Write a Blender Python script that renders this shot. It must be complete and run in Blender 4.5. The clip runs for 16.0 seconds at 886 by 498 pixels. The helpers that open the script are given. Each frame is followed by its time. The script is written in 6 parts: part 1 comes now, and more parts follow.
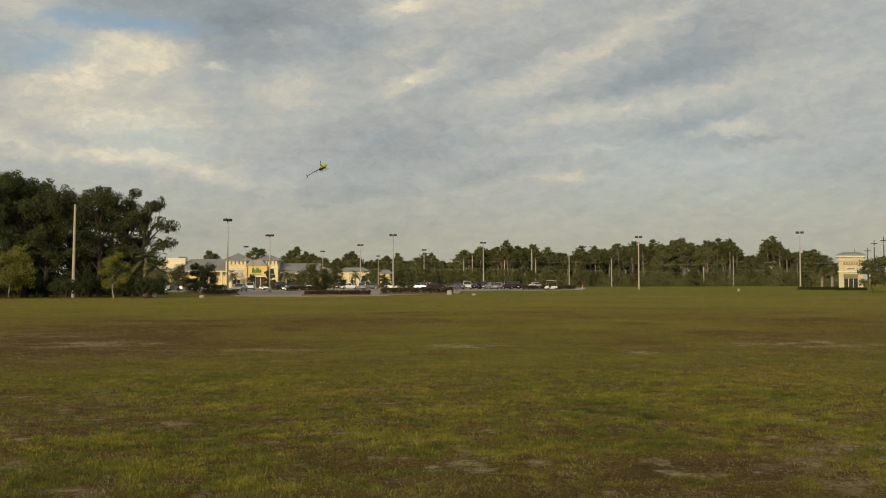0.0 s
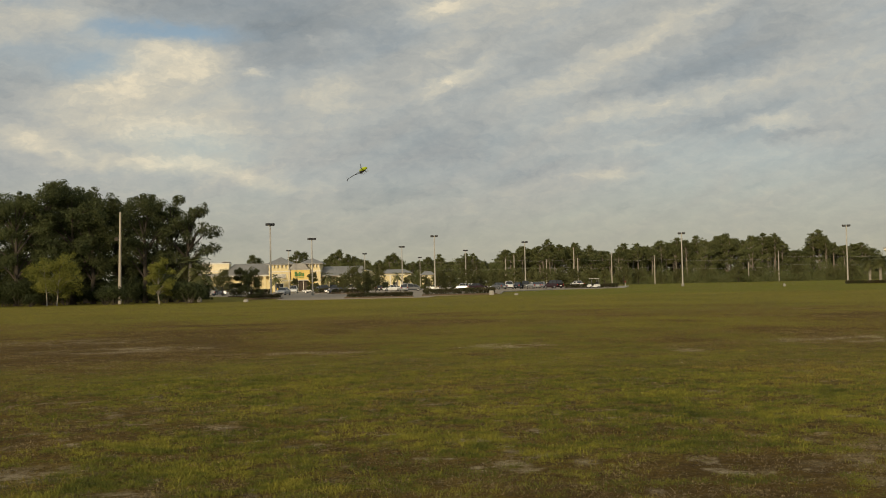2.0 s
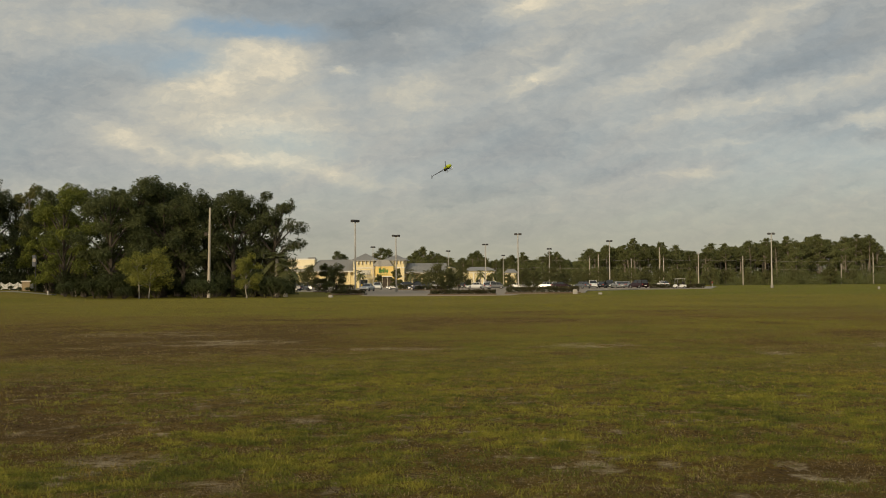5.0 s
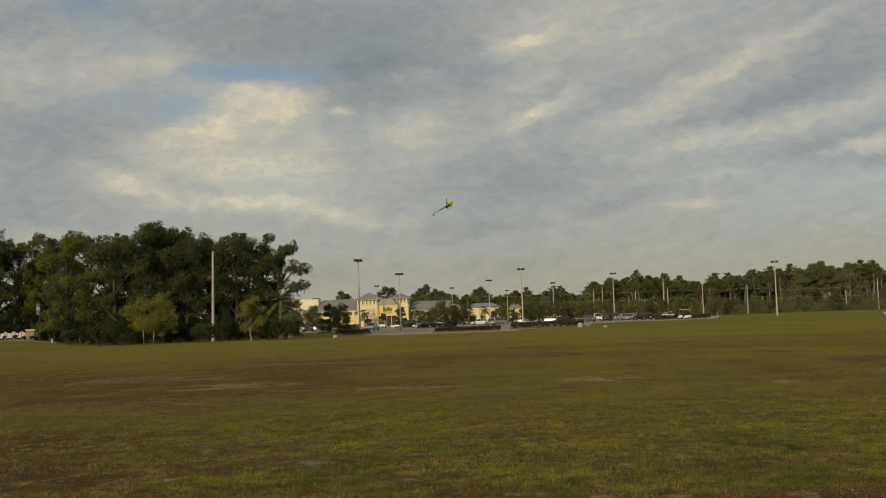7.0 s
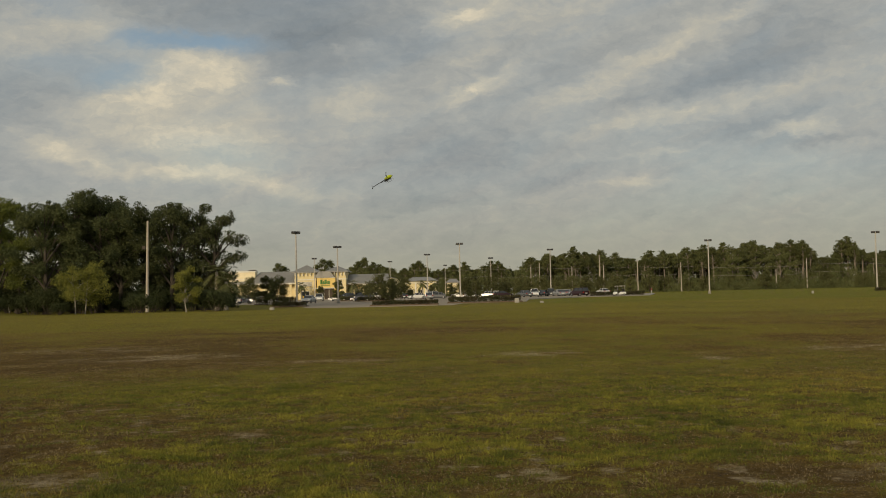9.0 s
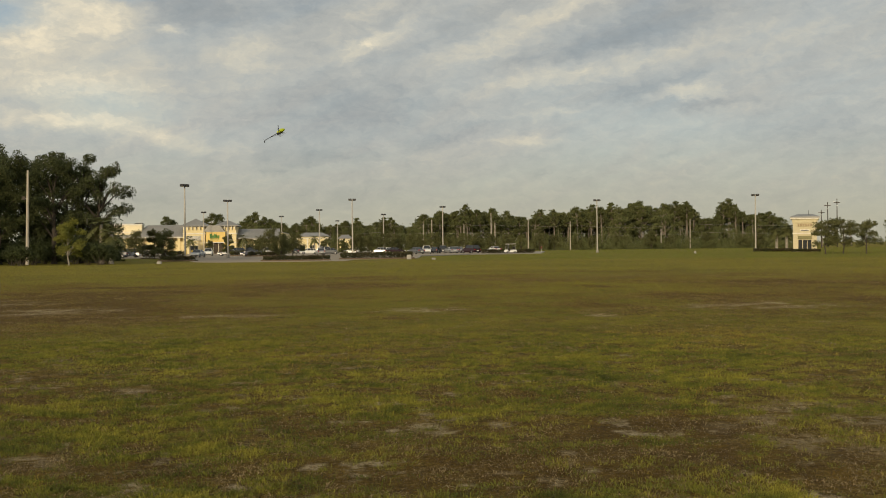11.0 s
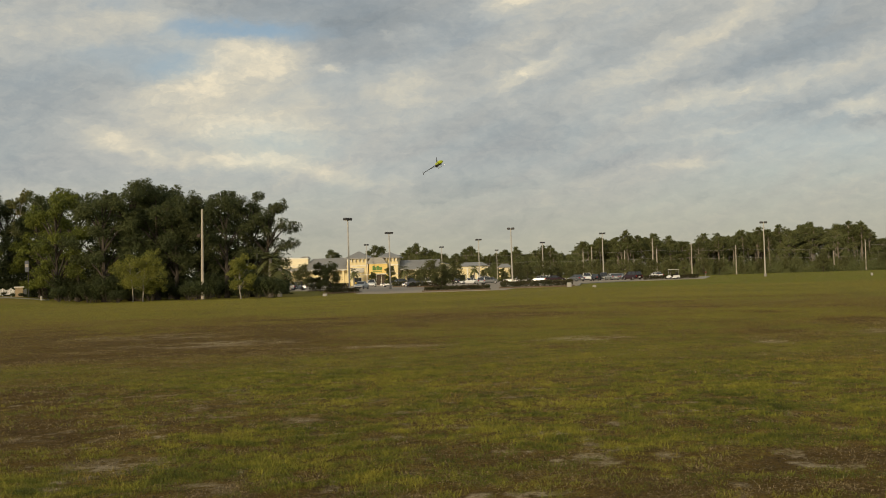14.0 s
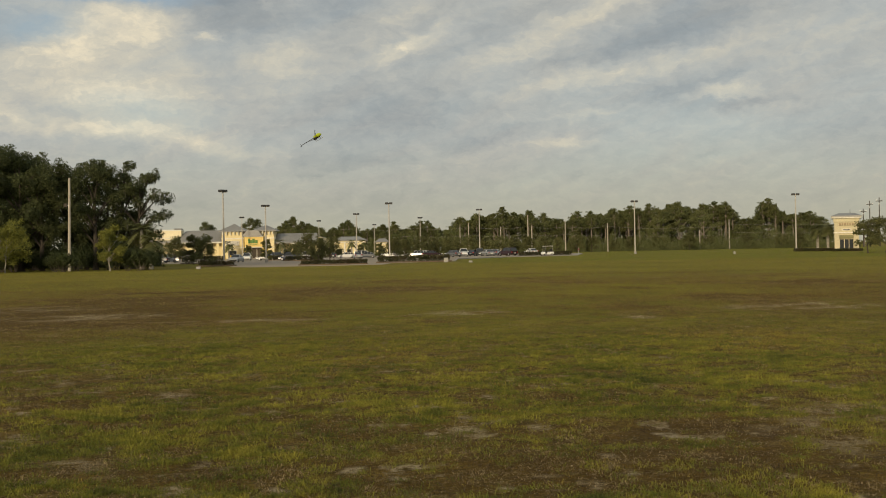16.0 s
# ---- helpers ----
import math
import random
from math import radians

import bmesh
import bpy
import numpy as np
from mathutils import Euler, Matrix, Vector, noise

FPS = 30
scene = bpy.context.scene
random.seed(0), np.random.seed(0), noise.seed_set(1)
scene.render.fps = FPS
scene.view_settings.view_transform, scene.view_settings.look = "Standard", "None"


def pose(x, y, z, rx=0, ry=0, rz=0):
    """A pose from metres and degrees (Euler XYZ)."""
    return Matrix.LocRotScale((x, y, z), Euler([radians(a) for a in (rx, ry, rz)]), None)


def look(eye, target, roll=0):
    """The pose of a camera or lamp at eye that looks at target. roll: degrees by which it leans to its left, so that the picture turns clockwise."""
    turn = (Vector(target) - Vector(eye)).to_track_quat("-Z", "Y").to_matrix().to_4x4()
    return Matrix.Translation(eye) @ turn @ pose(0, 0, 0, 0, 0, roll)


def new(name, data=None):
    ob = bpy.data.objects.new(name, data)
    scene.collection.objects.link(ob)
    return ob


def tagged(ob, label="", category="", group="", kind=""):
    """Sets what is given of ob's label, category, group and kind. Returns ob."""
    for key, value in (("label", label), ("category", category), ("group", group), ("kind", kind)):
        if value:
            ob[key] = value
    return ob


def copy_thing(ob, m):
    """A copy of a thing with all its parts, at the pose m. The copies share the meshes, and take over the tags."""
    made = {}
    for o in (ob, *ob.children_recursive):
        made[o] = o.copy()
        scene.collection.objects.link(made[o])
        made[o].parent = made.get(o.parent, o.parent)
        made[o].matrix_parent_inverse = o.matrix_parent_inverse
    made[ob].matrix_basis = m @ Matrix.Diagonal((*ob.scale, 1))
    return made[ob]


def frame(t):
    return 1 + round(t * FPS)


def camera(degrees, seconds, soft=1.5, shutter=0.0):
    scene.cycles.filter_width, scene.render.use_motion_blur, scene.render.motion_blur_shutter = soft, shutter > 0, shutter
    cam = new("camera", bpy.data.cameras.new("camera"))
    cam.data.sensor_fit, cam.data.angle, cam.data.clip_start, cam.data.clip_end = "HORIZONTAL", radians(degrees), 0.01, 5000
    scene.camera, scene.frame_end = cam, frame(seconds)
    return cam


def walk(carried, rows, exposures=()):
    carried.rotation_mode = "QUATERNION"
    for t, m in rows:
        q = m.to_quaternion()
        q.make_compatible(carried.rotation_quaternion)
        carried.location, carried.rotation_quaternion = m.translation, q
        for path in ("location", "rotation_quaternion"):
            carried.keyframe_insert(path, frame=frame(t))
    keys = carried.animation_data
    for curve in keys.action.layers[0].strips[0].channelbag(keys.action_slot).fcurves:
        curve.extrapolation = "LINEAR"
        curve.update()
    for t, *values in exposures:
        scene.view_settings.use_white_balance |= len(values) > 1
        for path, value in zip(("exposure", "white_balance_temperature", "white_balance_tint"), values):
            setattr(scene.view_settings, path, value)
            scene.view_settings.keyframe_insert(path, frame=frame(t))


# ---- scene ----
cam = camera(46.00, 16.0, 1.0)
EYE = 1.6
TURNS = [
    (0, 91.825, 0.223, -2.404),
    (0.5, 91.730, 0.462, -1.900),
    (1, 91.463, 0.908, -1.008),
    (1.5, 91.853, 1.203, -0.625),
    (2, 91.888, 1.243, -0.100),
    (2.5, 91.927, 1.259, 2.122),
    (3, 91.643, 0.606, 3.739),
    (5.3, 91.926, 0.443, 4.761),
    (5.5, 94.066, 0.792, 5.457),
    (6, 94.494, 1.075, 5.444),
    (6.5, 94.091, 1.530, 5.032),
    (7, 93.870, 2.055, 4.701),
    (7.5, 93.588, 2.724, 4.134),
    (8, 93.377, 3.044, 4.237),
    (8.5, 92.806, 2.826, 3.497),
    (9, 92.342, 1.334, 1.286),
    (9.5, 91.420, -0.536, -0.689),
    (10, 90.778, -0.294, -3.687),
    (10.2, 90.356, 0.017, -4.372),
    (12.3, 89.663, 2.138, -3.408),
    (12.5, 90.240, 2.166, -2.722),
    (13, 90.929, 2.291, -0.491),
    (13.5, 91.379, 2.030, 3.033),
    (14, 91.607, 1.797, 4.129),
    (14.5, 91.173, 0.352, 2.591),
    (15, 90.666, 0.166, 0.475),
    (15.5, 90.467, 0.682, -1.893),
    (16, 90.042, 1.159, -2.597),
]
walk(cam, [(t, pose(0, 0, EYE, rx, ry, rz)) for t, rx, ry, rz in TURNS],
     [(0.0, 0.02), (3.0, -0.01), (5.5, -0.04), (6.0, -0.12), (8.0, -0.2), (9.0, -0.2), (9.5, -0.1), (10.0, -0.02), (12.5, 0.2), (14.0, 0.1), (16.0, 0.06)])

# ---- world, sun, exposure ----
SUN_AZ, SUN_EL = 205.0, 14.0
world = bpy.data.worlds.new("evening_sky")
scene.world = world
world.use_nodes = True
wn, wl = world.node_tree.nodes, world.node_tree.links
wn.clear()


def wmath(op, a, b=None, c=None):
    n = wn.new("ShaderNodeMath")
    n.operation = op
    for slot, v in enumerate((a, b, c)):
        if v is None:
            continue
        if isinstance(v, (int, float)):
            n.inputs[slot].default_value = v
        else:
            wl.new(v, n.inputs[slot])
    return n.outputs[0]


def wvec(op, a, b=None):
    n = wn.new("ShaderNodeVectorMath")
    n.operation = op
    for slot, v in enumerate((a, b)):
        if v is None:
            continue
        if isinstance(v, tuple):
            n.inputs[slot].default_value = v
        else:
            wl.new(v, n.inputs[slot])
    return n


def wnoise(vec, scale, detail, rough, dist=0.0):
    n = wn.new("ShaderNodeTexNoise")
    n.noise_dimensions = "3D"
    n.inputs["Scale"].default_value, n.inputs["Detail"].default_value = scale, detail
    n.inputs["Roughness"].default_value, n.inputs["Distortion"].default_value = rough, dist
    wl.new(vec, n.inputs["Vector"])
    return n


def wramp(fac, stops):
    n = wn.new("ShaderNodeValToRGB")
    el = n.color_ramp.elements
    while len(el) < len(stops):
        el.new(0.5)
    for e, (p, c) in zip(el, stops):
        e.position, e.color = p, (*c, 1)
    wl.new(fac, n.inputs["Fac"])
    return n.outputs["Color"]


def wmix(fac, a, b):
    n = wn.new("ShaderNodeMix")
    n.data_type = "RGBA"
    for s, v in ((0, fac), (6, a), (7, b)):
        if isinstance(v, (int, float)):
            n.inputs[s].default_value = v
        elif isinstance(v, tuple):
            n.inputs[s].default_value = (*v, 1)
        else:
            wl.new(v, n.inputs[s])
    return n.outputs[2]


way = wn.new("ShaderNodeTexCoord").outputs["Generated"]
sep = wn.new("ShaderNodeSeparateXYZ")
wl.new(way, sep.inputs[0])
AZ = wmath("MULTIPLY", wmath("ARCTAN2", sep.outputs[0], sep.outputs[1]), 57.2958)
EL = wmath("MULTIPLY", wmath("ARCSINE", sep.outputs[2]), 57.2958)
sky_pos = wn.new("ShaderNodeCombineXYZ")
wl.new(AZ, sky_pos.inputs[0])
wl.new(EL, sky_pos.inputs[1])
sky_pos.inputs[2].default_value = 1.0
# ragged edges: the place in the sky is shifted by two sizes of noise
w1 = wvec("MULTIPLY", wvec("SUBTRACT", wnoise(wvec("MULTIPLY", sky_pos.outputs[0], (0.35, 0.8, 1)).outputs[0], 1.0, 4, 0.55).outputs["Color"], (0.5, 0.5, 0.5)).outputs[0], (2.3, 1.3, 0)).outputs[0]
w2 = wvec("MULTIPLY", wvec("SUBTRACT", wnoise(wvec("MULTIPLY", sky_pos.outputs[0], (1.5, 2.4, 1)).outputs[0], 1.0, 5, 0.6).outputs["Color"], (0.5, 0.5, 0.5)).outputs[0], (1.0, 0.75, 0)).outputs[0]
warped = wvec("ADD", wvec("ADD", sky_pos.outputs[0], w1).outputs[0], w2).outputs[0]
# broad streaks that climb to the right
streak = wnoise(wvec("MULTIPLY", wn.new("ShaderNodeVectorRotate").outputs[0], (0.10, 0.42, 1)).outputs[0], 1.0, 6, 0.6, 0.4)
turn = [n for n in wn if n.bl_idname == "ShaderNodeVectorRotate"][0]
turn.rotation_type = "Z_AXIS"
turn.inputs["Angle"].default_value = radians(-17)
wl.new(sky_pos.outputs[0], turn.inputs["Vector"])
cloud_tone = wmath("MULTIPLY_ADD", wmath("SUBTRACT", streak.outputs["Fac"], 0.5), 0.16, 0.485)
fluff = wnoise(wvec("MULTIPLY", warped, (0.9, 1.9, 1)).outputs[0], 1.0, 6, 0.62)
cloud_tone = wmath("MULTIPLY_ADD", wmath("SUBTRACT", fluff.outputs["Fac"], 0.5), 0.42, cloud_tone)
mottle = wnoise(wvec("MULTIPLY", turn.outputs[0], (0.42, 0.85, 1)).outputs[0], 1.0, 8, 0.6, 0.6)
cloud_tone = wmath("MULTIPLY_ADD", wmath("SUBTRACT", mottle.outputs["Fac"], 0.5), 0.24, cloud_tone)
clear_sky = wmath("MULTIPLY_ADD", wmath("SUBTRACT", streak.outputs["Fac"], 0.5), -0.5, 0.05)


def cloud(total, az, el, rx, ry, tilt, amount):
    """One soft cloud, in degrees across the sky, added to the total."""
    c, s = math.cos(radians(tilt)), math.sin(radians(tilt))
    u = wvec("DOT_PRODUCT", warped, (c / rx, s / rx, -(az * c + el * s) / rx)).outputs["Value"]
    v = wvec("DOT_PRODUCT", warped, (-s / ry, c / ry, (az * s - el * c) / ry)).outputs["Value"]
    d = wmath("MULTIPLY_ADD", v, v, wmath("MULTIPLY", u, u))
    soft = wmath("POWER", 2.718, wmath("MULTIPLY", wmath("POWER", d, 1.15), -0.55))
    return wmath("MULTIPLY_ADD", soft, amount, total)


def clouds(total, rows, sign):
    for az, el, rx, ry, tilt, amount in rows:
        total = cloud(total, az, el, rx, ry, tilt, amount * sign)
    return total


LIT_WEST = [
    (-15.4, 12.0, 2.3, 0.93, 3, 0.80), (-13.1, 12.2, 1.7, 0.68, -7, 0.70), (-18.7, 10.2, 2.3, 0.62, 10, 0.90),
    (-16.5, 10.5, 1.0, 0.81, -2, 0.60), (-15.7, 8.5, 3.7, 0.74, -5, 1.00), (-13.0, 9.7, 2.2, 1.40, -2, 0.55),
    (-21.4, 7.7, 1.6, 0.50, -14, 1.10), (-19.6, 14.1, 2.8, 0.68, -18, 0.55), (-11.5, 6.2, 3.1, 0.40, -10, 0.90),
    (-15.5, 6.8, 3.4, 0.40, 2, 0.90), (-6.1, 10.3, 1.4, 0.99, -2, 0.70), (-9.8, 11.6, 0.5, 0.22, -2, 1.00),
    (-25.0, 13.5, 4.0, 1.09, -1, 0.40), (-25.5, 4.8, 2.5, 0.5, -3, 0.40),
]
LIT_EAST = [
    (-0.0, 14.8, 1.5, 0.40, 10, 1.00), (2.2, 15.8, 3.4, 0.99, 18, 0.70), (1.7, 11.5, 1.3, 0.34, 28, 1.00),
    (0.6, 10.8, 1.7, 0.28, 12, 0.60), (6.6, 10.3, 2.3, 0.56, 18, 0.70), (9.3, 9.0, 3.3, 0.43, 6, 0.90),
    (14.7, 10.0, 4.3, 0.56, 8, 0.80), (17.8, 8.2, 1.2, 0.40, -2, 1.10), (9.4, 5.7, 1.4, 0.28, 0, 0.70),
    (10.7, 7.1, 1.4, 0.19, 6, 0.50), (10.8, 12.6, 5.3, 0.43, 20, 0.55), (-5.9, 13.1, 1.2, 0.28, 8, 0.50),
    (14.6, 13.8, 3.7, 0.37, 22, 0.50), (6.2, 15.0, 4.0, 0.74, 18, 0.40), (23.4, 10.6, 3.1, 0.62, 19, 0.30),
]
GREY_WEST = [
    (-11.6, 16.0, 7.1, 1.92, 0, 1.00), (-7.6, 13.1, 2.9, 1.24, 8, 0.80), (-25.3, 9.8, 5.0, 1.40, 3, 0.60),
    (-26.7, 6.4, 3.4, 1.09, -2, 0.55), (-2.3, 13.6, 1.6, 1.30, 28, 0.45), (-0.3, 6.9, 3.7, 1.05, 4, 0.55),
    (-2.5, 4.9, 2.8, 0.43, 0, 0.60), (-4.7, 4.2, 0.7, 0.12, -6, 0.50), (-8.9, 14.0, 1.9, 0.56, 3, 0.50),
    (-27.0, 15.3, 3.7, 1.24, -11, 0.40), (-11.5, 2.6, 2.0, 0.40, 0, 0.40),
]
GREY_EAST = [
    (11.9, 10.2, 4.2, 0.68, 14, 0.90), (16.5, 11.6, 3.4, 1.05, 20, 0.80), (15.3, 8.3, 2.3, 0.40, 8, 0.90),
    (5.2, 6.0, 1.9, 0.34, 8, 0.80), (17.0, 14.5, 3.4, 1.40, 23, 0.60), (10.0, 3.9, 0.6, 0.12, 6, 0.50),
    (16.9, 4.8, 0.6, 0.12, 2, 0.45), (1.0, 8.7, 5.3, 0.81, 8, 0.45), (7.0, 12.5, 3.4, 0.56, 23, 0.50),
    (3.6, 13.3, 1.9, 0.56, 23, 0.40), (17.8, 7.3, 2.3, 0.25, 4, 0.90), (16.6, 8.4, 1.9, 0.31, 23, 0.50),
    (23.6, 5.7, 2.8, 0.87, -2, 0.50), (-1.2, 2.7, 2.2, 0.7, 3, 0.40),
]
OPEN_BLUE = [
    (-14.2, 13.6, 2.9, 0.40, -2, 1.00), (-23.3, 16.9, 1.9, 0.74, -7, 0.80), (-18.3, 11.7, 1.6, 0.56, 13, 0.70),
    (-21.2, 12.3, 1.9, 0.50, 8, 0.40), (-21.3, 15.0, 1.6, 0.40, -12, 0.40), (-13.3, 7.7, 2.2, 0.68, -2, 0.40),
    (16.5, 6.7, 2.8, 0.68, -2, 0.15), (-17.8, 13.4, 1.2, 0.43, -2, 0.50), (17.6, 5.5, 3.7, 1.24, -1, 0.14),
]
cloud_tone = clouds(cloud_tone, LIT_WEST, 0.33)
cloud_tone = clouds(cloud_tone, LIT_EAST, 0.27)
cloud_tone = clouds(cloud_tone, GREY_WEST, -0.30)
cloud_tone = clouds(cloud_tone, GREY_EAST, -0.22)
clear_sky = clouds(clear_sky, OPEN_BLUE, 0.75)
# crisper billows where the clouds are lit
billow = wnoise(wvec("MULTIPLY", warped, (1.1, 1.9, 1)).outputs[0], 1.0, 8, 0.62, 0.3)
lit = wmath("MINIMUM", wmath("MAXIMUM", wmath("MULTIPLY", wmath("SUBTRACT", cloud_tone, 0.42), 2.5), 0.0), 1.0)
cloud_tone = wmath("MULTIPLY_ADD", wmath("MULTIPLY", wmath("SUBTRACT", billow.outputs["Fac"], 0.5), lit), 0.55, cloud_tone)

cloud_colour = wramp(cloud_tone, [
    (0.0, (0.235, 0.262, 0.275)), (0.28, (0.325, 0.346, 0.345)), (0.5, (0.435, 0.440, 0.408)),
    (0.75, (0.585, 0.550, 0.450)), (1.0, (0.80, 0.705, 0.52)),
])
# the haze towards the horizon is a pale violet grey
low = wn.new("ShaderNodeMapRange")
wl.new(EL, low.inputs[0])
low.inputs[1].default_value, low.inputs[2].default_value = 6.0, 0.5
low.inputs[3].default_value, low.inputs[4].default_value = 0.0, 0.6
cloud_colour = wmix(low.outputs[0], cloud_colour, (0.398, 0.370, 0.240))
blue = wn.new("ShaderNodeTexSky")
blue.sky_type = "NISHITA"
blue.sun_disc = False
blue.sun_elevation, blue.sun_rotation = radians(SUN_EL), radians(SUN_AZ)
SKY_GAIN = 0.10
blue_part = wvec("SCALE", blue.outputs[0])
blue_part.inputs["Scale"].default_value = SKY_GAIN
seen_blue = wn.new("ShaderNodeClamp")
wl.new(clear_sky, seen_blue.inputs[0])
seen_blue.inputs[2].default_value = 0.8
sky_colour = wmix(seen_blue.outputs[0], cloud_colour, blue_part.outputs[0])
backg = wn.new("ShaderNodeBackground")
wl.new(sky_colour, backg.inputs[0])
backg.inputs[1].default_value = 1.0
wout = wn.new("ShaderNodeOutputWorld")
wl.new(backg.outputs[0], wout.inputs[0])

sun = new("sun", bpy.data.lights.new("sun", "SUN"))
sun.data.energy, sun.data.angle, sun.data.color = 2.8, radians(8), (1.0, 0.80, 0.52)
_d = Vector((math.sin(radians(SUN_AZ)) * math.cos(radians(SUN_EL)), math.cos(radians(SUN_AZ)) * math.cos(radians(SUN_EL)), math.sin(radians(SUN_EL))))
sun.matrix_world = look(_d * 50, (0, 0, 0))


# ---- materials ----
def material(name, colour, other=None, scale=3.0, rough=0.8, metal=0.0, bump=0.0, fine=None, per_object=0.0, per_island=0.0, spec=0.5, sheer=0.0):
    """A surface with blotches (scale), fine grain (fine), relief and a shade of its own for each object or leaf."""
    m = bpy.data.materials.new(name)
    m.use_nodes = True
    n, l = m.node_tree.nodes, m.node_tree.links
    b = n["Principled BSDF"]
    b.inputs["Roughness"].default_value, b.inputs["Metallic"].default_value = rough, metal
    b.inputs["Specular IOR Level"].default_value = spec
    tc = n.new("ShaderNodeTexCoord").outputs["Object"]
    big, small = n.new("ShaderNodeTexNoise"), n.new("ShaderNodeTexNoise")
    for t, s, d in ((big, scale, 5), (small, fine or scale * 9, 3)):
        t.inputs["Scale"].default_value, t.inputs["Detail"].default_value = s, d
        l.new(tc, t.inputs["Vector"])
    mix = n.new("ShaderNodeMix")
    mix.data_type = "RGBA"
    span = n.new("ShaderNodeMapRange")
    span.inputs[1].default_value, span.inputs[2].default_value = 0.32, 0.68
    l.new(big.outputs["Fac"], span.inputs[0])
    l.new(span.outputs[0], mix.inputs[0])
    other = other or tuple(0.82 * c for c in colour)
    mix.inputs[6].default_value, mix.inputs[7].default_value = (*colour, 1), (*other, 1)
    out = mix.outputs[2]
    hsv = n.new("ShaderNodeHueSaturation")
    l.new(out, hsv.inputs["Color"])
    val = n.new("ShaderNodeMath")
    val.operation = "MULTIPLY_ADD"
    l.new(small.outputs["Fac"], val.inputs[0])
    val.inputs[1].default_value, val.inputs[2].default_value = 0.5, 0.75
    v = val.outputs[0]
    for amount, node, socket in ((per_object, "ShaderNodeObjectInfo", "Random"), (per_island, "ShaderNodeNewGeometry", "Random Per Island")):
        if amount:
            r = n.new(node).outputs[socket]
            a, mul = n.new("ShaderNodeMath"), n.new("ShaderNodeMath")
            a.operation, mul.operation = "MULTIPLY_ADD", "MULTIPLY"
            l.new(r, a.inputs[0])
            a.inputs[1].default_value, a.inputs[2].default_value = amount, 1 - amount / 2
            l.new(v, mul.inputs[0])
            l.new(a.outputs[0], mul.inputs[1])
            v = mul.outputs[0]
    l.new(v, hsv.inputs["Value"])
    l.new(hsv.outputs[0], b.inputs["Base Color"])
    if bump:
        bp = n.new("ShaderNodeBump")
        bp.inputs["Strength"].default_value, bp.inputs["Distance"].default_value = bump, 0.03
        l.new(small.outputs["Fac"], bp.inputs["Height"])
        l.new(bp.outputs[0], b.inputs["Normal"])
    if sheer:
        tr, add = n.new("ShaderNodeBsdfTranslucent"), n.new("ShaderNodeMixShader")
        l.new(hsv.outputs[0], tr.inputs["Color"])
        add.inputs[0].default_value = sheer
        l.new(b.outputs[0], add.inputs[1])
        l.new(tr.outputs[0], add.inputs[2])
        l.new(add.outputs[0], n["Material Output"].inputs["Surface"])
    return m


def leaf(name, a, b, scale=0.4, island=0.55):
    return material(name, a, b, scale=scale, rough=0.65, per_object=0.3, per_island=island, spec=0.25, sheer=0.28, fine=1.5)


M_OAK = leaf("oak_leaves", (0.094, 0.106, 0.039), (0.064, 0.079, 0.031))
M_VINE = leaf("vine_leaves", (0.20, 0.222, 0.038), (0.112, 0.135, 0.030))
M_BROWN = leaf("browning_leaves", (0.17, 0.16, 0.055), (0.12, 0.125, 0.042))
M_YOUNG = leaf("young_tree_leaves", (0.215, 0.215, 0.042), (0.15, 0.16, 0.036), 0.9)
M_LOT = leaf("lot_tree_leaves", (0.105, 0.115, 0.042), (0.13, 0.128, 0.048), 0.8)
M_PINE = leaf("pine_needles", (0.112, 0.132, 0.048), (0.150, 0.152, 0.056), 0.25, 0.4)
M_SHRUB = leaf("shrub_leaves", (0.06, 0.075, 0.025), (0.04, 0.05, 0.02), 0.7)
M_HEDGE = leaf("hedge_leaves", (0.05, 0.06, 0.022), (0.075, 0.06, 0.03), 0.9)
M_PALM = leaf("palm_fronds", (0.150, 0.158, 0.060), (0.105, 0.112, 0.045), 1.0)
M_MOSS = leaf("hanging_moss", (0.11, 0.115, 0.085), (0.08, 0.085, 0.06), 1.0)
M_BARK = material("bark", (0.075, 0.062, 0.048), (0.05, 0.041, 0.032), scale=1.2, rough=0.95, bump=0.6, fine=14)
M_PINEBARK = material("pine_bark", (0.27, 0.235, 0.19), (0.17, 0.14, 0.11), scale=0.8, rough=0.95, bump=0.5, fine=9)
M_PALEBARK = material("pale_bark", (0.36, 0.33, 0.28), (0.22, 0.2, 0.165), scale=2, rough=0.9, bump=0.4, fine=20)
M_CONCRETE = material("concrete", (0.42, 0.40, 0.36), (0.32, 0.305, 0.28), scale=0.8, rough=0.85, bump=0.25, fine=12)
M_POLEWOOD = material("weathered_wood_pole", (0.46, 0.42, 0.35), (0.34, 0.30, 0.25), scale=0.7, rough=0.9, bump=0.3, fine=8)
M_POLE = material("pale_painted_pole", (0.48, 0.45, 0.40), (0.38, 0.36, 0.32), scale=0.6, rough=0.6, fine=5)
M_DARK = material("dark_bronze_paint", (0.045, 0.043, 0.045), (0.03, 0.03, 0.03), scale=2, rough=0.5)
M_STUCCO = material("cream_stucco", (0.76, 0.655, 0.385), (0.69, 0.585, 0.33), scale=0.25, rough=0.9, bump=0.15, fine=6)
M_PALE = material("pale_cream_stucco", (0.83, 0.75, 0.52), (0.76, 0.67, 0.45), scale=0.25, rough=0.9, bump=0.15, fine=6)
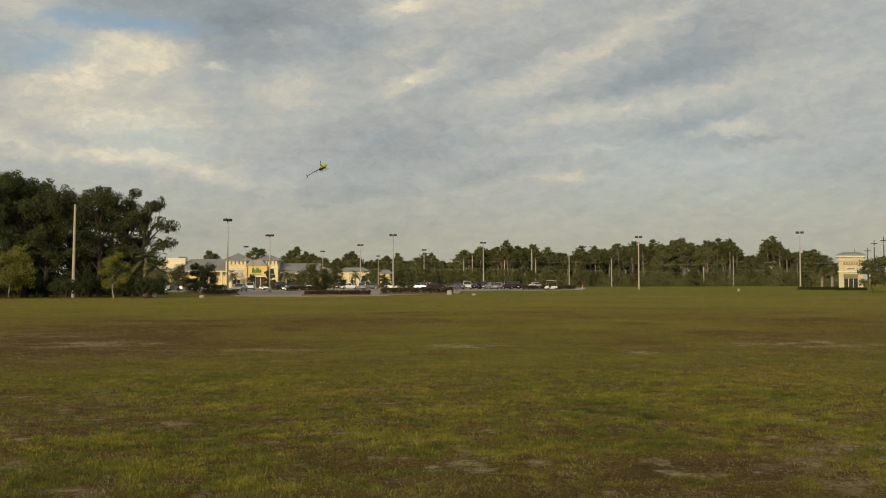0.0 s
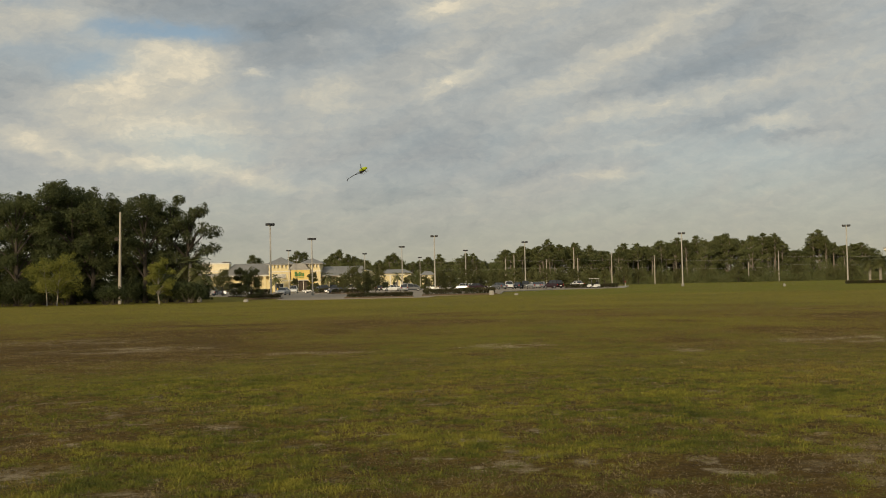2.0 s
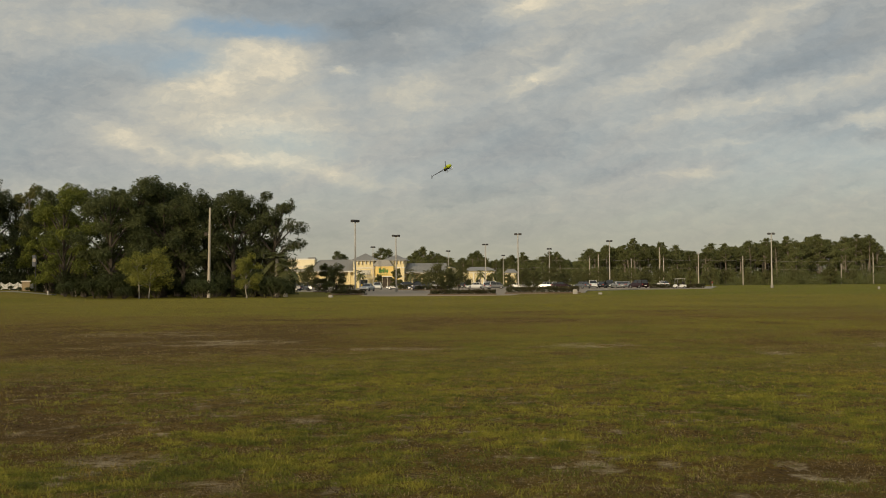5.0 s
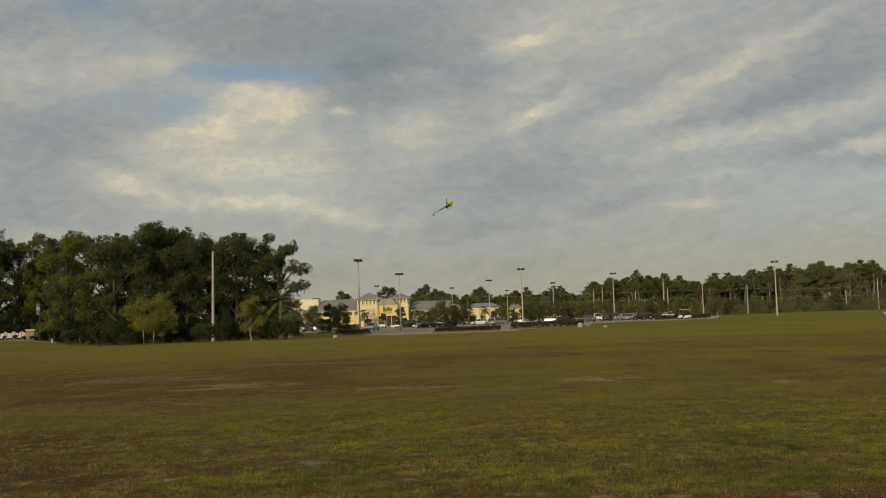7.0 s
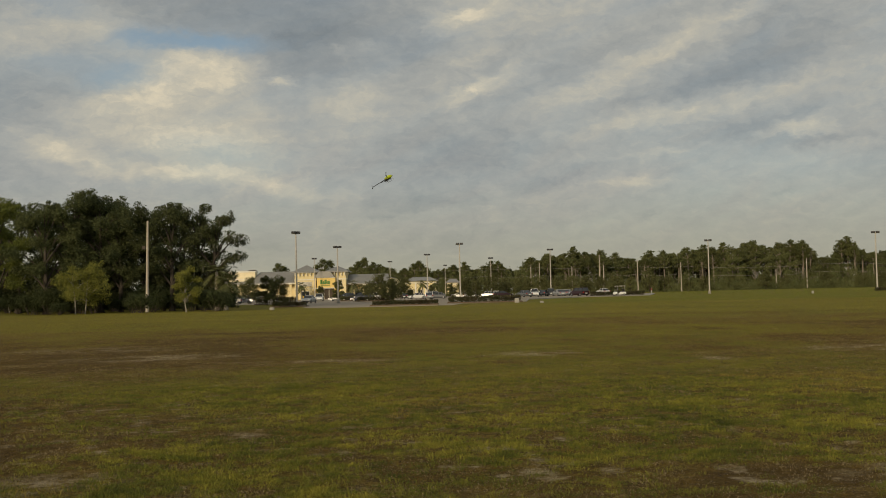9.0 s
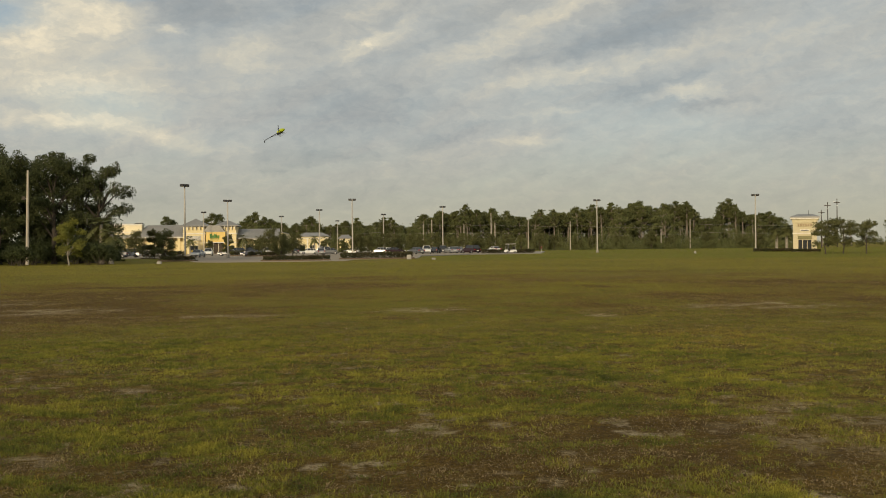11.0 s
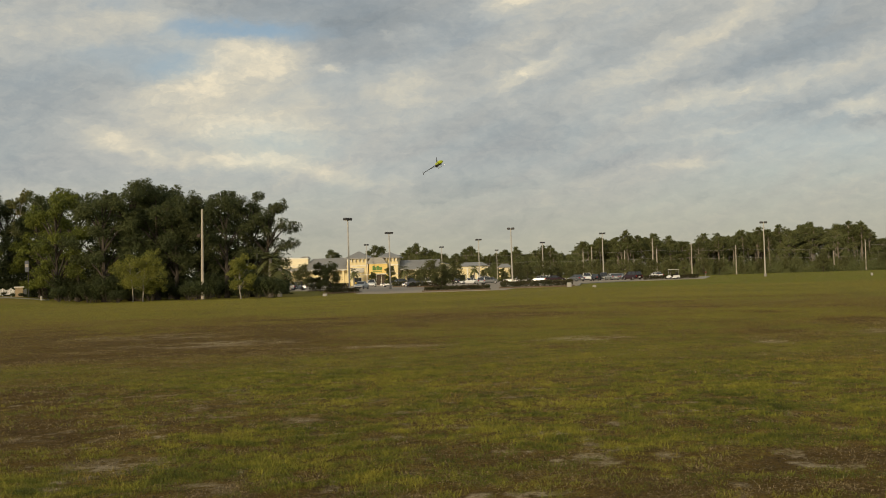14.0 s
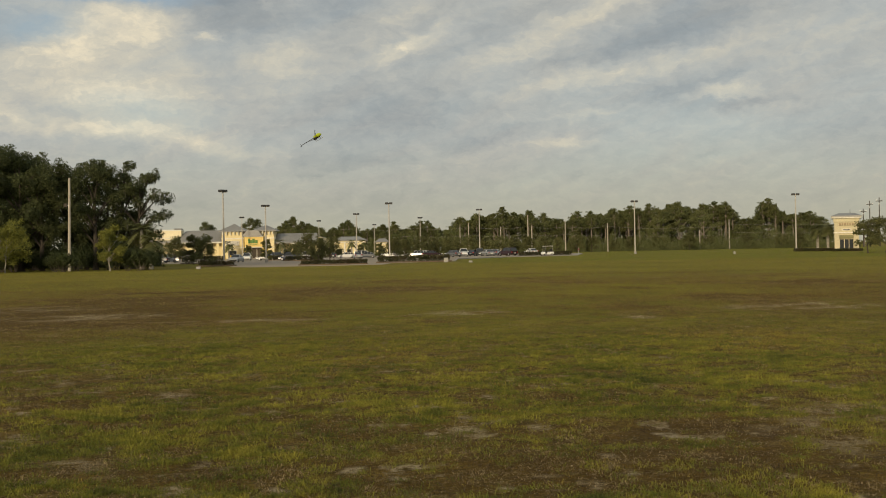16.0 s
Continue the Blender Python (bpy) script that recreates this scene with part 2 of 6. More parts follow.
M_FADED = material("faded_cream_stucco", (0.60, 0.54, 0.36), (0.53, 0.47, 0.31), scale=0.25, rough=0.9, bump=0.15, fine=6)
M_STUCCO2 = material("yellow_stucco", (0.78, 0.58, 0.20), (0.70, 0.51, 0.17), scale=0.3, rough=0.9, bump=0.15, fine=6)
M_TRIM = material("white_trim", (0.78, 0.75, 0.66), (0.68, 0.65, 0.57), scale=0.6, rough=0.7)
M_ROOF = material("grey_metal_roof", (0.275, 0.27, 0.25), (0.225, 0.22, 0.205), scale=0.2, rough=0.5, metal=0.2, fine=3)
M_GLASS = material("dark_window_glass", (0.03, 0.035, 0.04), (0.02, 0.024, 0.028), scale=0.5, rough=0.08, spec=0.6)
# M_INSIDE has the shade of the entrance in its dark brown
M_INSIDE = material("shaded_shop_interior", (0.09, 0.07, 0.05), (0.05, 0.04, 0.03), scale=0.8, rough=0.9)
M_GREEN = material("green_sign_plastic", (0.07, 0.22, 0.03), (0.06, 0.19, 0.03), scale=1, rough=0.45)
M_ASPHALT = material("lot_asphalt", (0.32, 0.272, 0.205), (0.25, 0.21, 0.16), scale=0.08, rough=0.95, bump=0.2, fine=3)
M_KERB = material("kerb_concrete", (0.34, 0.32, 0.28), (0.25, 0.235, 0.21), scale=0.5, rough=0.9, fine=6)
M_MULCH = material("brown_mulch", (0.15, 0.105, 0.065), (0.095, 0.07, 0.045), scale=1.5, rough=0.95, bump=0.4, fine=12)
M_AWNING = material("dull_olive_canvas", (0.25, 0.235, 0.115), (0.2, 0.19, 0.09), scale=1.5, rough=0.85)
M_LINE = material("white_line_paint", (0.62, 0.61, 0.58), (0.48, 0.47, 0.45), scale=0.9, rough=0.8)
M_YELLOW = material("yellow_paint", (0.72, 0.50, 0.04), (0.6, 0.41, 0.03), scale=1.5, rough=0.5)
M_WHITE = material("white_paint", (0.78, 0.78, 0.76), (0.7, 0.7, 0.68), scale=0.8, rough=0.55)
M_METAL = material("galvanised_metal", (0.5, 0.5, 0.5), (0.4, 0.4, 0.41), scale=1.5, rough=0.4, metal=0.8)
M_BROWNWALL = material("tan_stone", (0.40, 0.31, 0.19), (0.31, 0.24, 0.15), scale=1.5, rough=0.9, bump=0.4, fine=8)
# the trees' shade on the banner is put into this darkened blue-grey
M_BLUEGREY = material("shade_darkened_blue_banner", (0.09, 0.10, 0.13), (0.07, 0.08, 0.10), scale=1.0, rough=0.7)
M_WIRE = material("weathered_cable", (0.30, 0.29, 0.27), (0.22, 0.21, 0.20), rough=0.6)


# ---- small builders ----
def part(name, bm, mat, parent=None, label=""):
    me = bpy.data.meshes.new(name)
    bm.to_mesh(me)
    bm.free()
    me.materials.append(mat)
    ob = new(name, me)
    ob.parent = parent
    if label:
        tagged(ob, label)
    return ob


def arrays(name, verts, faces, mat, parent=None, smooth=False):
    me = bpy.data.meshes.new(name)
    verts, faces = np.asarray(verts, dtype=np.float32), np.asarray(faces, dtype=np.int32)
    k = faces.shape[1]
    me.vertices.add(len(verts))
    me.vertices.foreach_set("co", verts.ravel())
    me.loops.add(faces.size)
    me.loops.foreach_set("vertex_index", faces.ravel())
    me.polygons.add(len(faces))
    me.polygons.foreach_set("loop_start", np.arange(0, faces.size, k, dtype=np.int32))
    me.polygons.foreach_set("use_smooth", np.full(len(faces), smooth))
    me.update(calc_edges=True)
    me.validate()
    me.materials.append(mat)
    ob = new(name, me)
    ob.parent = parent
    return ob


def thing(name, at, label, category, group="", kind="", turn=0.0):
    ob = new(name)
    ob.matrix_basis = pose(*at, 0, 0, turn)
    return tagged(ob, label, category, group, kind)


def box(bm, x0, y0, z0, x1, y1, z1, bevel=0.0):
    r = bmesh.ops.create_cube(bm, size=1.0, matrix=Matrix.LocRotScale(((x0 + x1) / 2, (y0 + y1) / 2, (z0 + z1) / 2), None, (x1 - x0, y1 - y0, z1 - z0)))
    if bevel:
        es = list({e for v in r["verts"] for e in v.link_edges})
        bmesh.ops.bevel(bm, geom=es, offset=bevel, segments=1, affect="EDGES")
    return bm


def boxes(*rows, bevel=0.0):
    bm = bmesh.new()
    for r in rows:
        box(bm, *r, bevel=bevel)
    return bm


def tube(bm, pts, radii, sides=7, cap=True):
    """A tapered round bar through the points."""
    rings = []
    pts = [Vector(p) for p in pts]
    for i, p in enumerate(pts):
        d = (pts[min(i + 1, len(pts) - 1)] - pts[max(i - 1, 0)]).normalized()
        a = d.orthogonal().normalized() if abs(d.z) < 0.99 else Vector((1, 0, 0))
        if i and rings:
            a = (a - d * a.dot(d)).normalized()
        b = d.cross(a)
        rings.append([bm.verts.new(p + radii[i] * (a * math.cos(2 * math.pi * k / sides) + b * math.sin(2 * math.pi * k / sides))) for k in range(sides)])
    for r, s in zip(rings, rings[1:]):
        for k in range(sides):
            bm.faces.new((r[k], r[(k + 1) % sides], s[(k + 1) % sides], s[k]))
    if cap:
        bm.faces.new(rings[0][::-1])
        bm.faces.new(rings[-1])
    return bm


def prism(bm, outline, y0, y1):
    """An outline in x and z, carried from y0 to y1."""
    f, g = [bm.verts.new((x, y0, z)) for x, z in outline], [bm.verts.new((x, y1, z)) for x, z in outline]
    bm.faces.new(f)
    bm.faces.new(g[::-1])
    for i in range(len(f)):
        j = (i + 1) % len(f)
        bm.faces.new((f[j], f[i], g[i], g[j]))
    bmesh.ops.recalc_face_normals(bm, faces=bm.faces)
    return bm


# ---- the field ----
def lattice(x, y, seed):
    """Smooth value noise from 0 to 1."""
    xi, yi = np.floor(x).astype(np.int64), np.floor(y).astype(np.int64)
    fx, fy = x - xi, y - yi
    fx, fy = fx * fx * (3 - 2 * fx), fy * fy * (3 - 2 * fy)

    def h(i, j):
        k = (i * 374761393 + j * 668265263 + seed * 974634777) & 0x7FFFFFFF
        k = ((k ^ (k >> 13)) * 1274126177) & 0x7FFFFFFF
        return ((k ^ (k >> 16)) & 0xFFFF) / 65535.0

    return (h(xi, yi) * (1 - fx) + h(xi + 1, yi) * fx) * (1 - fy) + (h(xi, yi + 1) * (1 - fx) + h(xi + 1, yi + 1) * fx) * fy


def layers(x, y, size, seed, octaves=4):
    total, amp, norm = 0.0, 1.0, 0.0
    for o in range(octaves):
        total = total + amp * lattice(x * 2 ** o / size + 17.3 * o, y * 2 ** o / size - 9.1 * o, seed + o)
        norm, amp = norm + amp, amp * 0.55
    return total / norm


def patch(x, y, cx, cy, rx, ry, seed=3):
    wob = 0.7 * (layers(x, y, 0.8 * min(rx, ry) + 0.2, seed, 3) - 0.5)
    d = np.sqrt(((x - cx) / rx) ** 2 + ((y - cy) / ry) ** 2) + wob * 1.6
    return np.clip(1.35 - d, 0, 1)


def soil_at(x, y):
    """Bare brown ground."""
    far = np.clip((np.hypot(x, y) - 50) / 30, 0, 1)
    r = np.hypot(x, y)
    green_belt = np.clip((r - 11) / 2.5, 0, 1) * np.clip((23.5 - r) / 2.5, 0, 1)
    s = np.clip((layers(x, y * 0.75, 4.2, 11) - 0.52) * 4.2, 0, 1) * (1 - 0.8 * far) * (1 - 0.75 * green_belt)
    s = np.maximum(s, 0.8 * np.clip((layers(x, y, 1.1, 21) - 0.55) * 6, 0, 1) * (1 - far) * (1 - 0.6 * green_belt))
    band = np.clip((r - 21) / 7, 0, 1) * np.clip((60 - r) / 12, 0, 1) * np.clip(1.15 + (x + 16) / 14, 0, 1)
    s = np.maximum(s, band * np.clip(0.12 + 2.6 * (layers(x, y * 0.55, 3.4, 15) - 0.34), 0, 0.95))
    west = np.clip((-3.2 - x) / 3.0, 0, 1) * np.clip((r - 22) / 3, 0, 1) * np.clip((49 - r) / 8, 0, 1) * np.clip((x + 0.55 * r + 1.5) / 4, 0, 1)
    s = np.maximum(s, west * np.clip(0.35 + 2.4 * (layers(x, y * 0.6, 2.6, 19) - 0.3), 0, 1))
    for cx, cy, rx, ry, a in ((-9.8, 29, 5.6, 9.0, 1.0), (-5.6, 24.2, 3.4, 2.6, 0.9), (-8.4, 14.0, 3.2, 4.0, 1.0), (-5.7, 11.2, 1.7, 2.0, 1.0), (-4.4, 9.6, 1.1, 0.9, 0.9), (-7.4, 21.6, 2.2, 3.2, 0.7), (2.6, 8.8, 2.2, 0.9, 1.0), (1.4, 7.8, 2.8, 0.6, 1.0), (0.9, 8.6, 1.2, 0.5, 0.9), (1.2, 7.4, 1.6, 0.5, 0.8), (-6.7, 13, 1.9, 2.4, 0.85),
                              (-1.7, 34.8, 3, 3.4, 0.6), (12.3, 47, 6, 6, 0.55), (-3.5, 12.0, 1.6, 1.0, 0.7), (1.6, 7.1, 3.2, 0.75, 0.95), (-1.6, 7.7, 2.2, 0.6, 0.8), (3.4, 7.6, 1.0, 0.8, 0.9), (-2.3, 9.9, 1.3, 0.6, 0.7), (6, 34, 5, 4, 0.35), (-22, 45, 8, 9, 0.5)):
        s = np.maximum(s, a * patch(x, y, cx, cy, rx, ry))
    for cx, cy, rx, ry, a in ((-0.1, 16.4, 2.8, 3.4, 0.8), (-1.8, 10, 1.2, 1.1, 0.6), (-5.6, 17.8, 1.8, 1.7, 0.7), (3.5, 18.3, 1.6, 3.4, 0.8), (2.2, 12.5, 2.2, 1.6, 0.7)):
        s = s * (1 - a * patch(x, y, cx, cy, rx, ry, 5))
    return s


def sand_at(x, y):
    """Pale sand that shows through."""
    r = np.hypot(x, y)
    s = np.clip((layers(x, y, 0.32, 31, 3) - 0.66) * 9, 0, 1) * np.clip(1.25 - r / 22, 0, 0.95)
    for cx, cy, rx, ry, a in ((1.6, 26.2, 1.1, 1.1, 1.0), (-8.2, 27.7, 2.2, 1.5, 0.8), (-12, 33, 2.5, 2.2, 0.5), (10.5, 26.0, 2.0, 1.5, 0.9), (4.5, 8.3, 0.6, 0.5, 0.8), (-2.2, 8.3, 0.7, 0.35, 0.8), (-3.6, 9.3, 0.6, 0.4, 0.7), (-3.7, 25, 1.9, 0.6, 0.75), (5.5, 23.3, 0.35, 0.7, 1.0), (4.2, 9.4, 0.7, 0.9, 0.8),
                              (3.7, 8.6, 0.6, 0.9, 0.7), (-2.7, 12, 0.35, 0.25, 0.9), (-1.2, 9.5, 0.25, 0.25, 0.9), (0.7, 9.9, 0.13, 0.15, 1.0), (-5.1, 11, 0.16, 0.18, 1.0)):
        s = np.maximum(s, a * patch(x, y, cx, cy, rx, ry, 7) * np.clip((layers(x, y, 0.5, 41, 3) - 0.36) * 4, 0, 1))
    return np.clip(s, 0, 1) * np.clip((r - 5.0) / 1.2, 0, 1)


def dry_at(x, y):
    """Yellowed grass."""
    s = np.clip((layers(x, y, 6, 51) - 0.45) * 3, 0, 1) * 0.7
    s = np.maximum(s, 1.0 * patch(x, y, 6.0, 17.2, 1.7, 2.6))
    return s * (1 - 0.8 * patch(x, y, 2.9, 17, 1.6, 4))


def lush_at(x, y):
    """How thickly the green grows: small clumps, gathered in larger ones."""
    r = np.hypot(x, y)
    fine = np.clip((layers(x, y, 0.30, 81, 3) - 0.385) * 6, 0.03, 1)
    fine = fine * np.clip((layers(x, y, 0.14, 83, 2) - 0.36) * 8, 0.05, 1)
    near = fine * np.clip((layers(x, y, 3.5, 85, 3) - 0.24) * 3.6, 0.25, 1)
    even = np.clip(0.45 + 1.1 * layers(x, y * 0.6, 5.0, 87, 4), 0, 1)
    k = np.clip((r - 13) / 26, 0, 1)
    return near * (1 - k) + even * k


def rise(x, y):
    """The ground climbs a little towards the side road."""
    az, d = np.degrees(np.arctan2(x, y)), np.hypot(x, y)
    a, b = np.clip((-22.5 - az) / 5.0, 0, 1) * (az > -120), np.clip((d - 95) / 40, 0, 1)
    return 1.1 * a * a * (3 - 2 * a) * b * b * (3 - 2 * b)


def relief(x, y):
    return rise(x, y) + 0.05 * (layers(x, y, 1.3, 61, 3) - 0.5) * np.clip(1.5 - np.hypot(x, y) / 40, 0, 1)


def build_ground():
    az = np.concatenate([np.linspace(-33, 33, 440), np.linspace(33, 327, 42)[1:-1]])
    az = np.radians(az)
    r = np.concatenate([np.geomspace(3.5, 150, 390), np.geomspace(150, 4500, 51)[1:]])
    A, R = np.meshgrid(az, r)
    x, y = R * np.sin(A), R * np.cos(A)
    z = relief(x, y)
    n, k = len(az), len(r)
    verts = np.stack([x.ravel(), y.ravel(), z.ravel()], 1)
    i, j = np.meshgrid(np.arange(k - 1), np.arange(n), indexing="ij")
    jj = (j + 1) % n
    faces = np.stack([i * n + j, i * n + jj, (i + 1) * n + jj, (i + 1) * n + j], -1).reshape(-1, 4)
    core = len(verts)
    verts = np.vstack([verts, [[0, 0, 0]]])
    ring = np.arange(n)
    fan = np.stack([np.full(n, core), (ring + 1) % n, ring, ring], 1)
    me = bpy.data.meshes.new("ground")
    me.from_pydata(verts.tolist(), [], faces.tolist() + [tuple(f[:3]) for f in fan.tolist()])
    me.polygons.foreach_set("use_smooth", np.full(len(me.polygons), True))
    for key, fn in (("soil", soil_at), ("sand", sand_at), ("dry", dry_at), ("lush", lush_at)):
        at = me.attributes.new(key, "FLOAT", "POINT")
        at.data.foreach_set("value", fn(verts[:, 0], verts[:, 1]).astype(np.float32))
    m = bpy.data.materials.new("field_grass")
    m.use_nodes = True
    t, l = m.node_tree.nodes, m.node_tree.links
    b = t["Principled BSDF"]
    b.inputs["Roughness"].default_value, b.inputs["Specular IOR Level"].default_value = 0.95, 0.15
    pos = t.new("ShaderNodeTexCoord").outputs["Object"]

    def tex(scale, detail=4, rough=0.6):
        q = t.new("ShaderNodeTexNoise")
        q.inputs["Scale"].default_value, q.inputs["Detail"].default_value, q.inputs["Roughness"].default_value = scale, detail, rough
        l.new(pos, q.inputs["Vector"])
        return q.outputs["Fac"]

    def mixed(f, a, c):
        q = t.new("ShaderNodeMix")
        q.data_type = "RGBA"
        for s, v in ((0, f), (6, a), (7, c)):
            if isinstance(v, tuple):
                q.inputs[s].default_value = (*v, 1)
            else:
                l.new(v, q.inputs[s])
        return q.outputs[2]

    def span(v, lo, hi, to=1.0):
        q = t.new("ShaderNodeMapRange")
        q.inputs[1].default_value, q.inputs[2].default_value, q.inputs[4].default_value = lo, hi, to
        l.new(v, q.inputs[0])
        return q.outputs[0]

    def held(key):
        q = t.new("ShaderNodeAttribute")
        q.attribute_name = key
        return q.outputs["Fac"]

    def times(a, c):
        q = t.new("ShaderNodeMath")
        q.operation = "MULTIPLY"
        l.new(a, q.inputs[0])
        if isinstance(c, float):
            q.inputs[1].default_value = c
        else:
            l.new(c, q.inputs[1])
        return q.outputs[0]

    def plus(a, c):
        q = t.new("ShaderNodeMath")
        q.operation = "ADD"
        q.use_clamp = True
        l.new(a, q.inputs[0])
        l.new(c, q.inputs[1])
        return q.outputs[0]

    broad, mid, fine, grit, speck = tex(0.08, 5), tex(0.9, 6, 0.65), tex(9, 6, 0.75), tex(55, 4, 0.75), tex(22, 4, 0.7)
    green = mixed(span(mid, 0.3, 0.7), (0.185, 0.180, 0.019), (0.275, 0.246, 0.028))
    green = mixed(span(speck, 0.42, 0.58), (0.095, 0.092, 0.012), green)
    yellow = mixed(span(fine, 0.3, 0.7), (0.30, 0.225, 0.036), (0.20, 0.155, 0.030))
    grass = mixed(times(held("dry"), span(fine, 0.2, 0.7)), green, yellow)
    grass = mixed(span(broad, 0.42, 0.62, 0.5), grass, (0.230, 0.185, 0.040))
    thatch = mixed(span(tex(3.2, 5, 0.7), 0.40, 0.60), (0.22, 0.146, 0.026), (0.068, 0.043, 0.007))
    thatch = mixed(span(speck, 0.54, 0.66, 0.8), thatch, (0.30, 0.228, 0.085))
    thatch = mixed(span(speck, 0.46, 0.36, 0.8), thatch, (0.045, 0.032, 0.012))
    cover = plus(times(held("lush"), span(fine, 0.25, 0.5)), span(mid, 0.42, 0.72, 0.4))
    cover = times(cover, span(held("soil"), 1.0, 0.1))
    ground_colour = mixed(cover, thatch, grass)
    earth = mixed(span(tex(2.4, 6, 0.75), 0.40, 0.60), (0.175, 0.106, 0.016), (0.088, 0.051, 0.008))
    earth = mixed(span(speck, 0.56, 0.64, 0.6), earth, (0.28, 0.205, 0.075))
    earth = mixed(span(tex(5.0, 5, 0.7), 0.54, 0.62, 0.55), earth, (0.20, 0.165, 0.03))
    earth = mixed(span(held("soil"), 0.75, 1.0, 0.55), earth, (0.064, 0.036, 0.008))
    ground_colour = mixed(times(held("soil"), span(fine, 0.25, 0.55, 0.85)), ground_colour, earth)
    pale = mixed(span(grit, 0.35, 0.65), (0.66, 0.56, 0.38), (0.36, 0.29, 0.175))
    ground_colour = mixed(times(times(held("sand"), span(tex(3.4, 7, 0.78), 0.44, 0.53)), span(tex(12, 4, 0.8), 0.36, 0.50)), ground_colour, pale)
    dark = t.new("ShaderNodeHueSaturation")
    l.new(ground_colour, dark.inputs["Color"])
    l.new(span(grit, 0.3, 0.7, 1.5), dark.inputs["Value"])
    [q for q in t if q.bl_idname == "ShaderNodeMapRange"][-1].inputs[3].default_value = 0.5
    l.new(dark.outputs[0], b.inputs["Base Color"])
    bp = t.new("ShaderNodeBump")
    bp.inputs["Strength"].default_value, bp.inputs["Distance"].default_value = 1.0, 0.09
    l.new(plus(times(fine, 0.6), times(grit, 0.4)), bp.inputs["Height"])
    l.new(bp.outputs[0], b.inputs["Normal"])
    me.materials.append(m)
    return tagged(new("ground", me), "wide flat field of patchy olive grass with bare brown soil", "ground", kind="structure")


build_ground()

def grass_material(name, stops, scale=0.55, island=0.25):
    """Blades that take their colour from wide blotches, with a small shade of their own."""
    m = bpy.data.materials.new(name)
    m.use_nodes = True
    n, l = m.node_tree.nodes, m.node_tree.links
    b = n["Principled BSDF"]
    b.inputs["Roughness"].default_value, b.inputs["Specular IOR Level"].default_value = 0.7, 0.2
    tc = n.new("ShaderNodeTexCoord").outputs["Object"]
    wide, close = n.new("ShaderNodeTexNoise"), n.new("ShaderNodeTexNoise")
    for q, sc, d in ((wide, scale, 6), (close, scale * 7, 4)):
        q.inputs["Scale"].default_value, q.inputs["Detail"].default_value, q.inputs["Roughness"].default_value = sc, d, 0.62
        l.new(tc, q.inputs["Vector"])
    both = n.new("ShaderNodeMath")
    both.operation = "MULTIPLY_ADD"
    l.new(close.outputs["Fac"], both.inputs[0])
    both.inputs[1].default_value = 0.55
    half = n.new("ShaderNodeMath")
    half.operation = "MULTIPLY"
    l.new(wide.outputs["Fac"], half.inputs[0])
    half.inputs[1].default_value = 0.6
    l.new(half.outputs[0], both.inputs[2])
    ramp = n.new("ShaderNodeValToRGB")
    el = ramp.color_ramp.elements
    while len(el) < len(stops):
        el.new(0.5)
    for e, (p, c) in zip(el, stops):
        e.position, e.color = p, (*c, 1)
    l.new(both.outputs[0], ramp.inputs["Fac"])
    hsv = n.new("ShaderNodeHueSaturation")
    l.new(ramp.outputs["Color"], hsv.inputs["Color"])
    v = n.new("ShaderNodeMath")
    v.operation = "MULTIPLY_ADD"
    l.new(n.new("ShaderNodeNewGeometry").outputs["Random Per Island"], v.inputs[0])
    v.inputs[1].default_value, v.inputs[2].default_value = island * 2, 1 - island
    l.new(v.outputs[0], hsv.inputs["Value"])
    l.new(hsv.outputs[0], b.inputs["Base Color"])
    tr, add = n.new("ShaderNodeBsdfTranslucent"), n.new("ShaderNodeMixShader")
    l.new(hsv.outputs[0], tr.inputs["Color"])
    add.inputs[0].default_value = 0.3
    l.new(b.outputs[0], add.inputs[1])
    l.new(tr.outputs[0], add.inputs[2])
    l.new(add.outputs[0], n["Material Output"].inputs["Surface"])
    return m


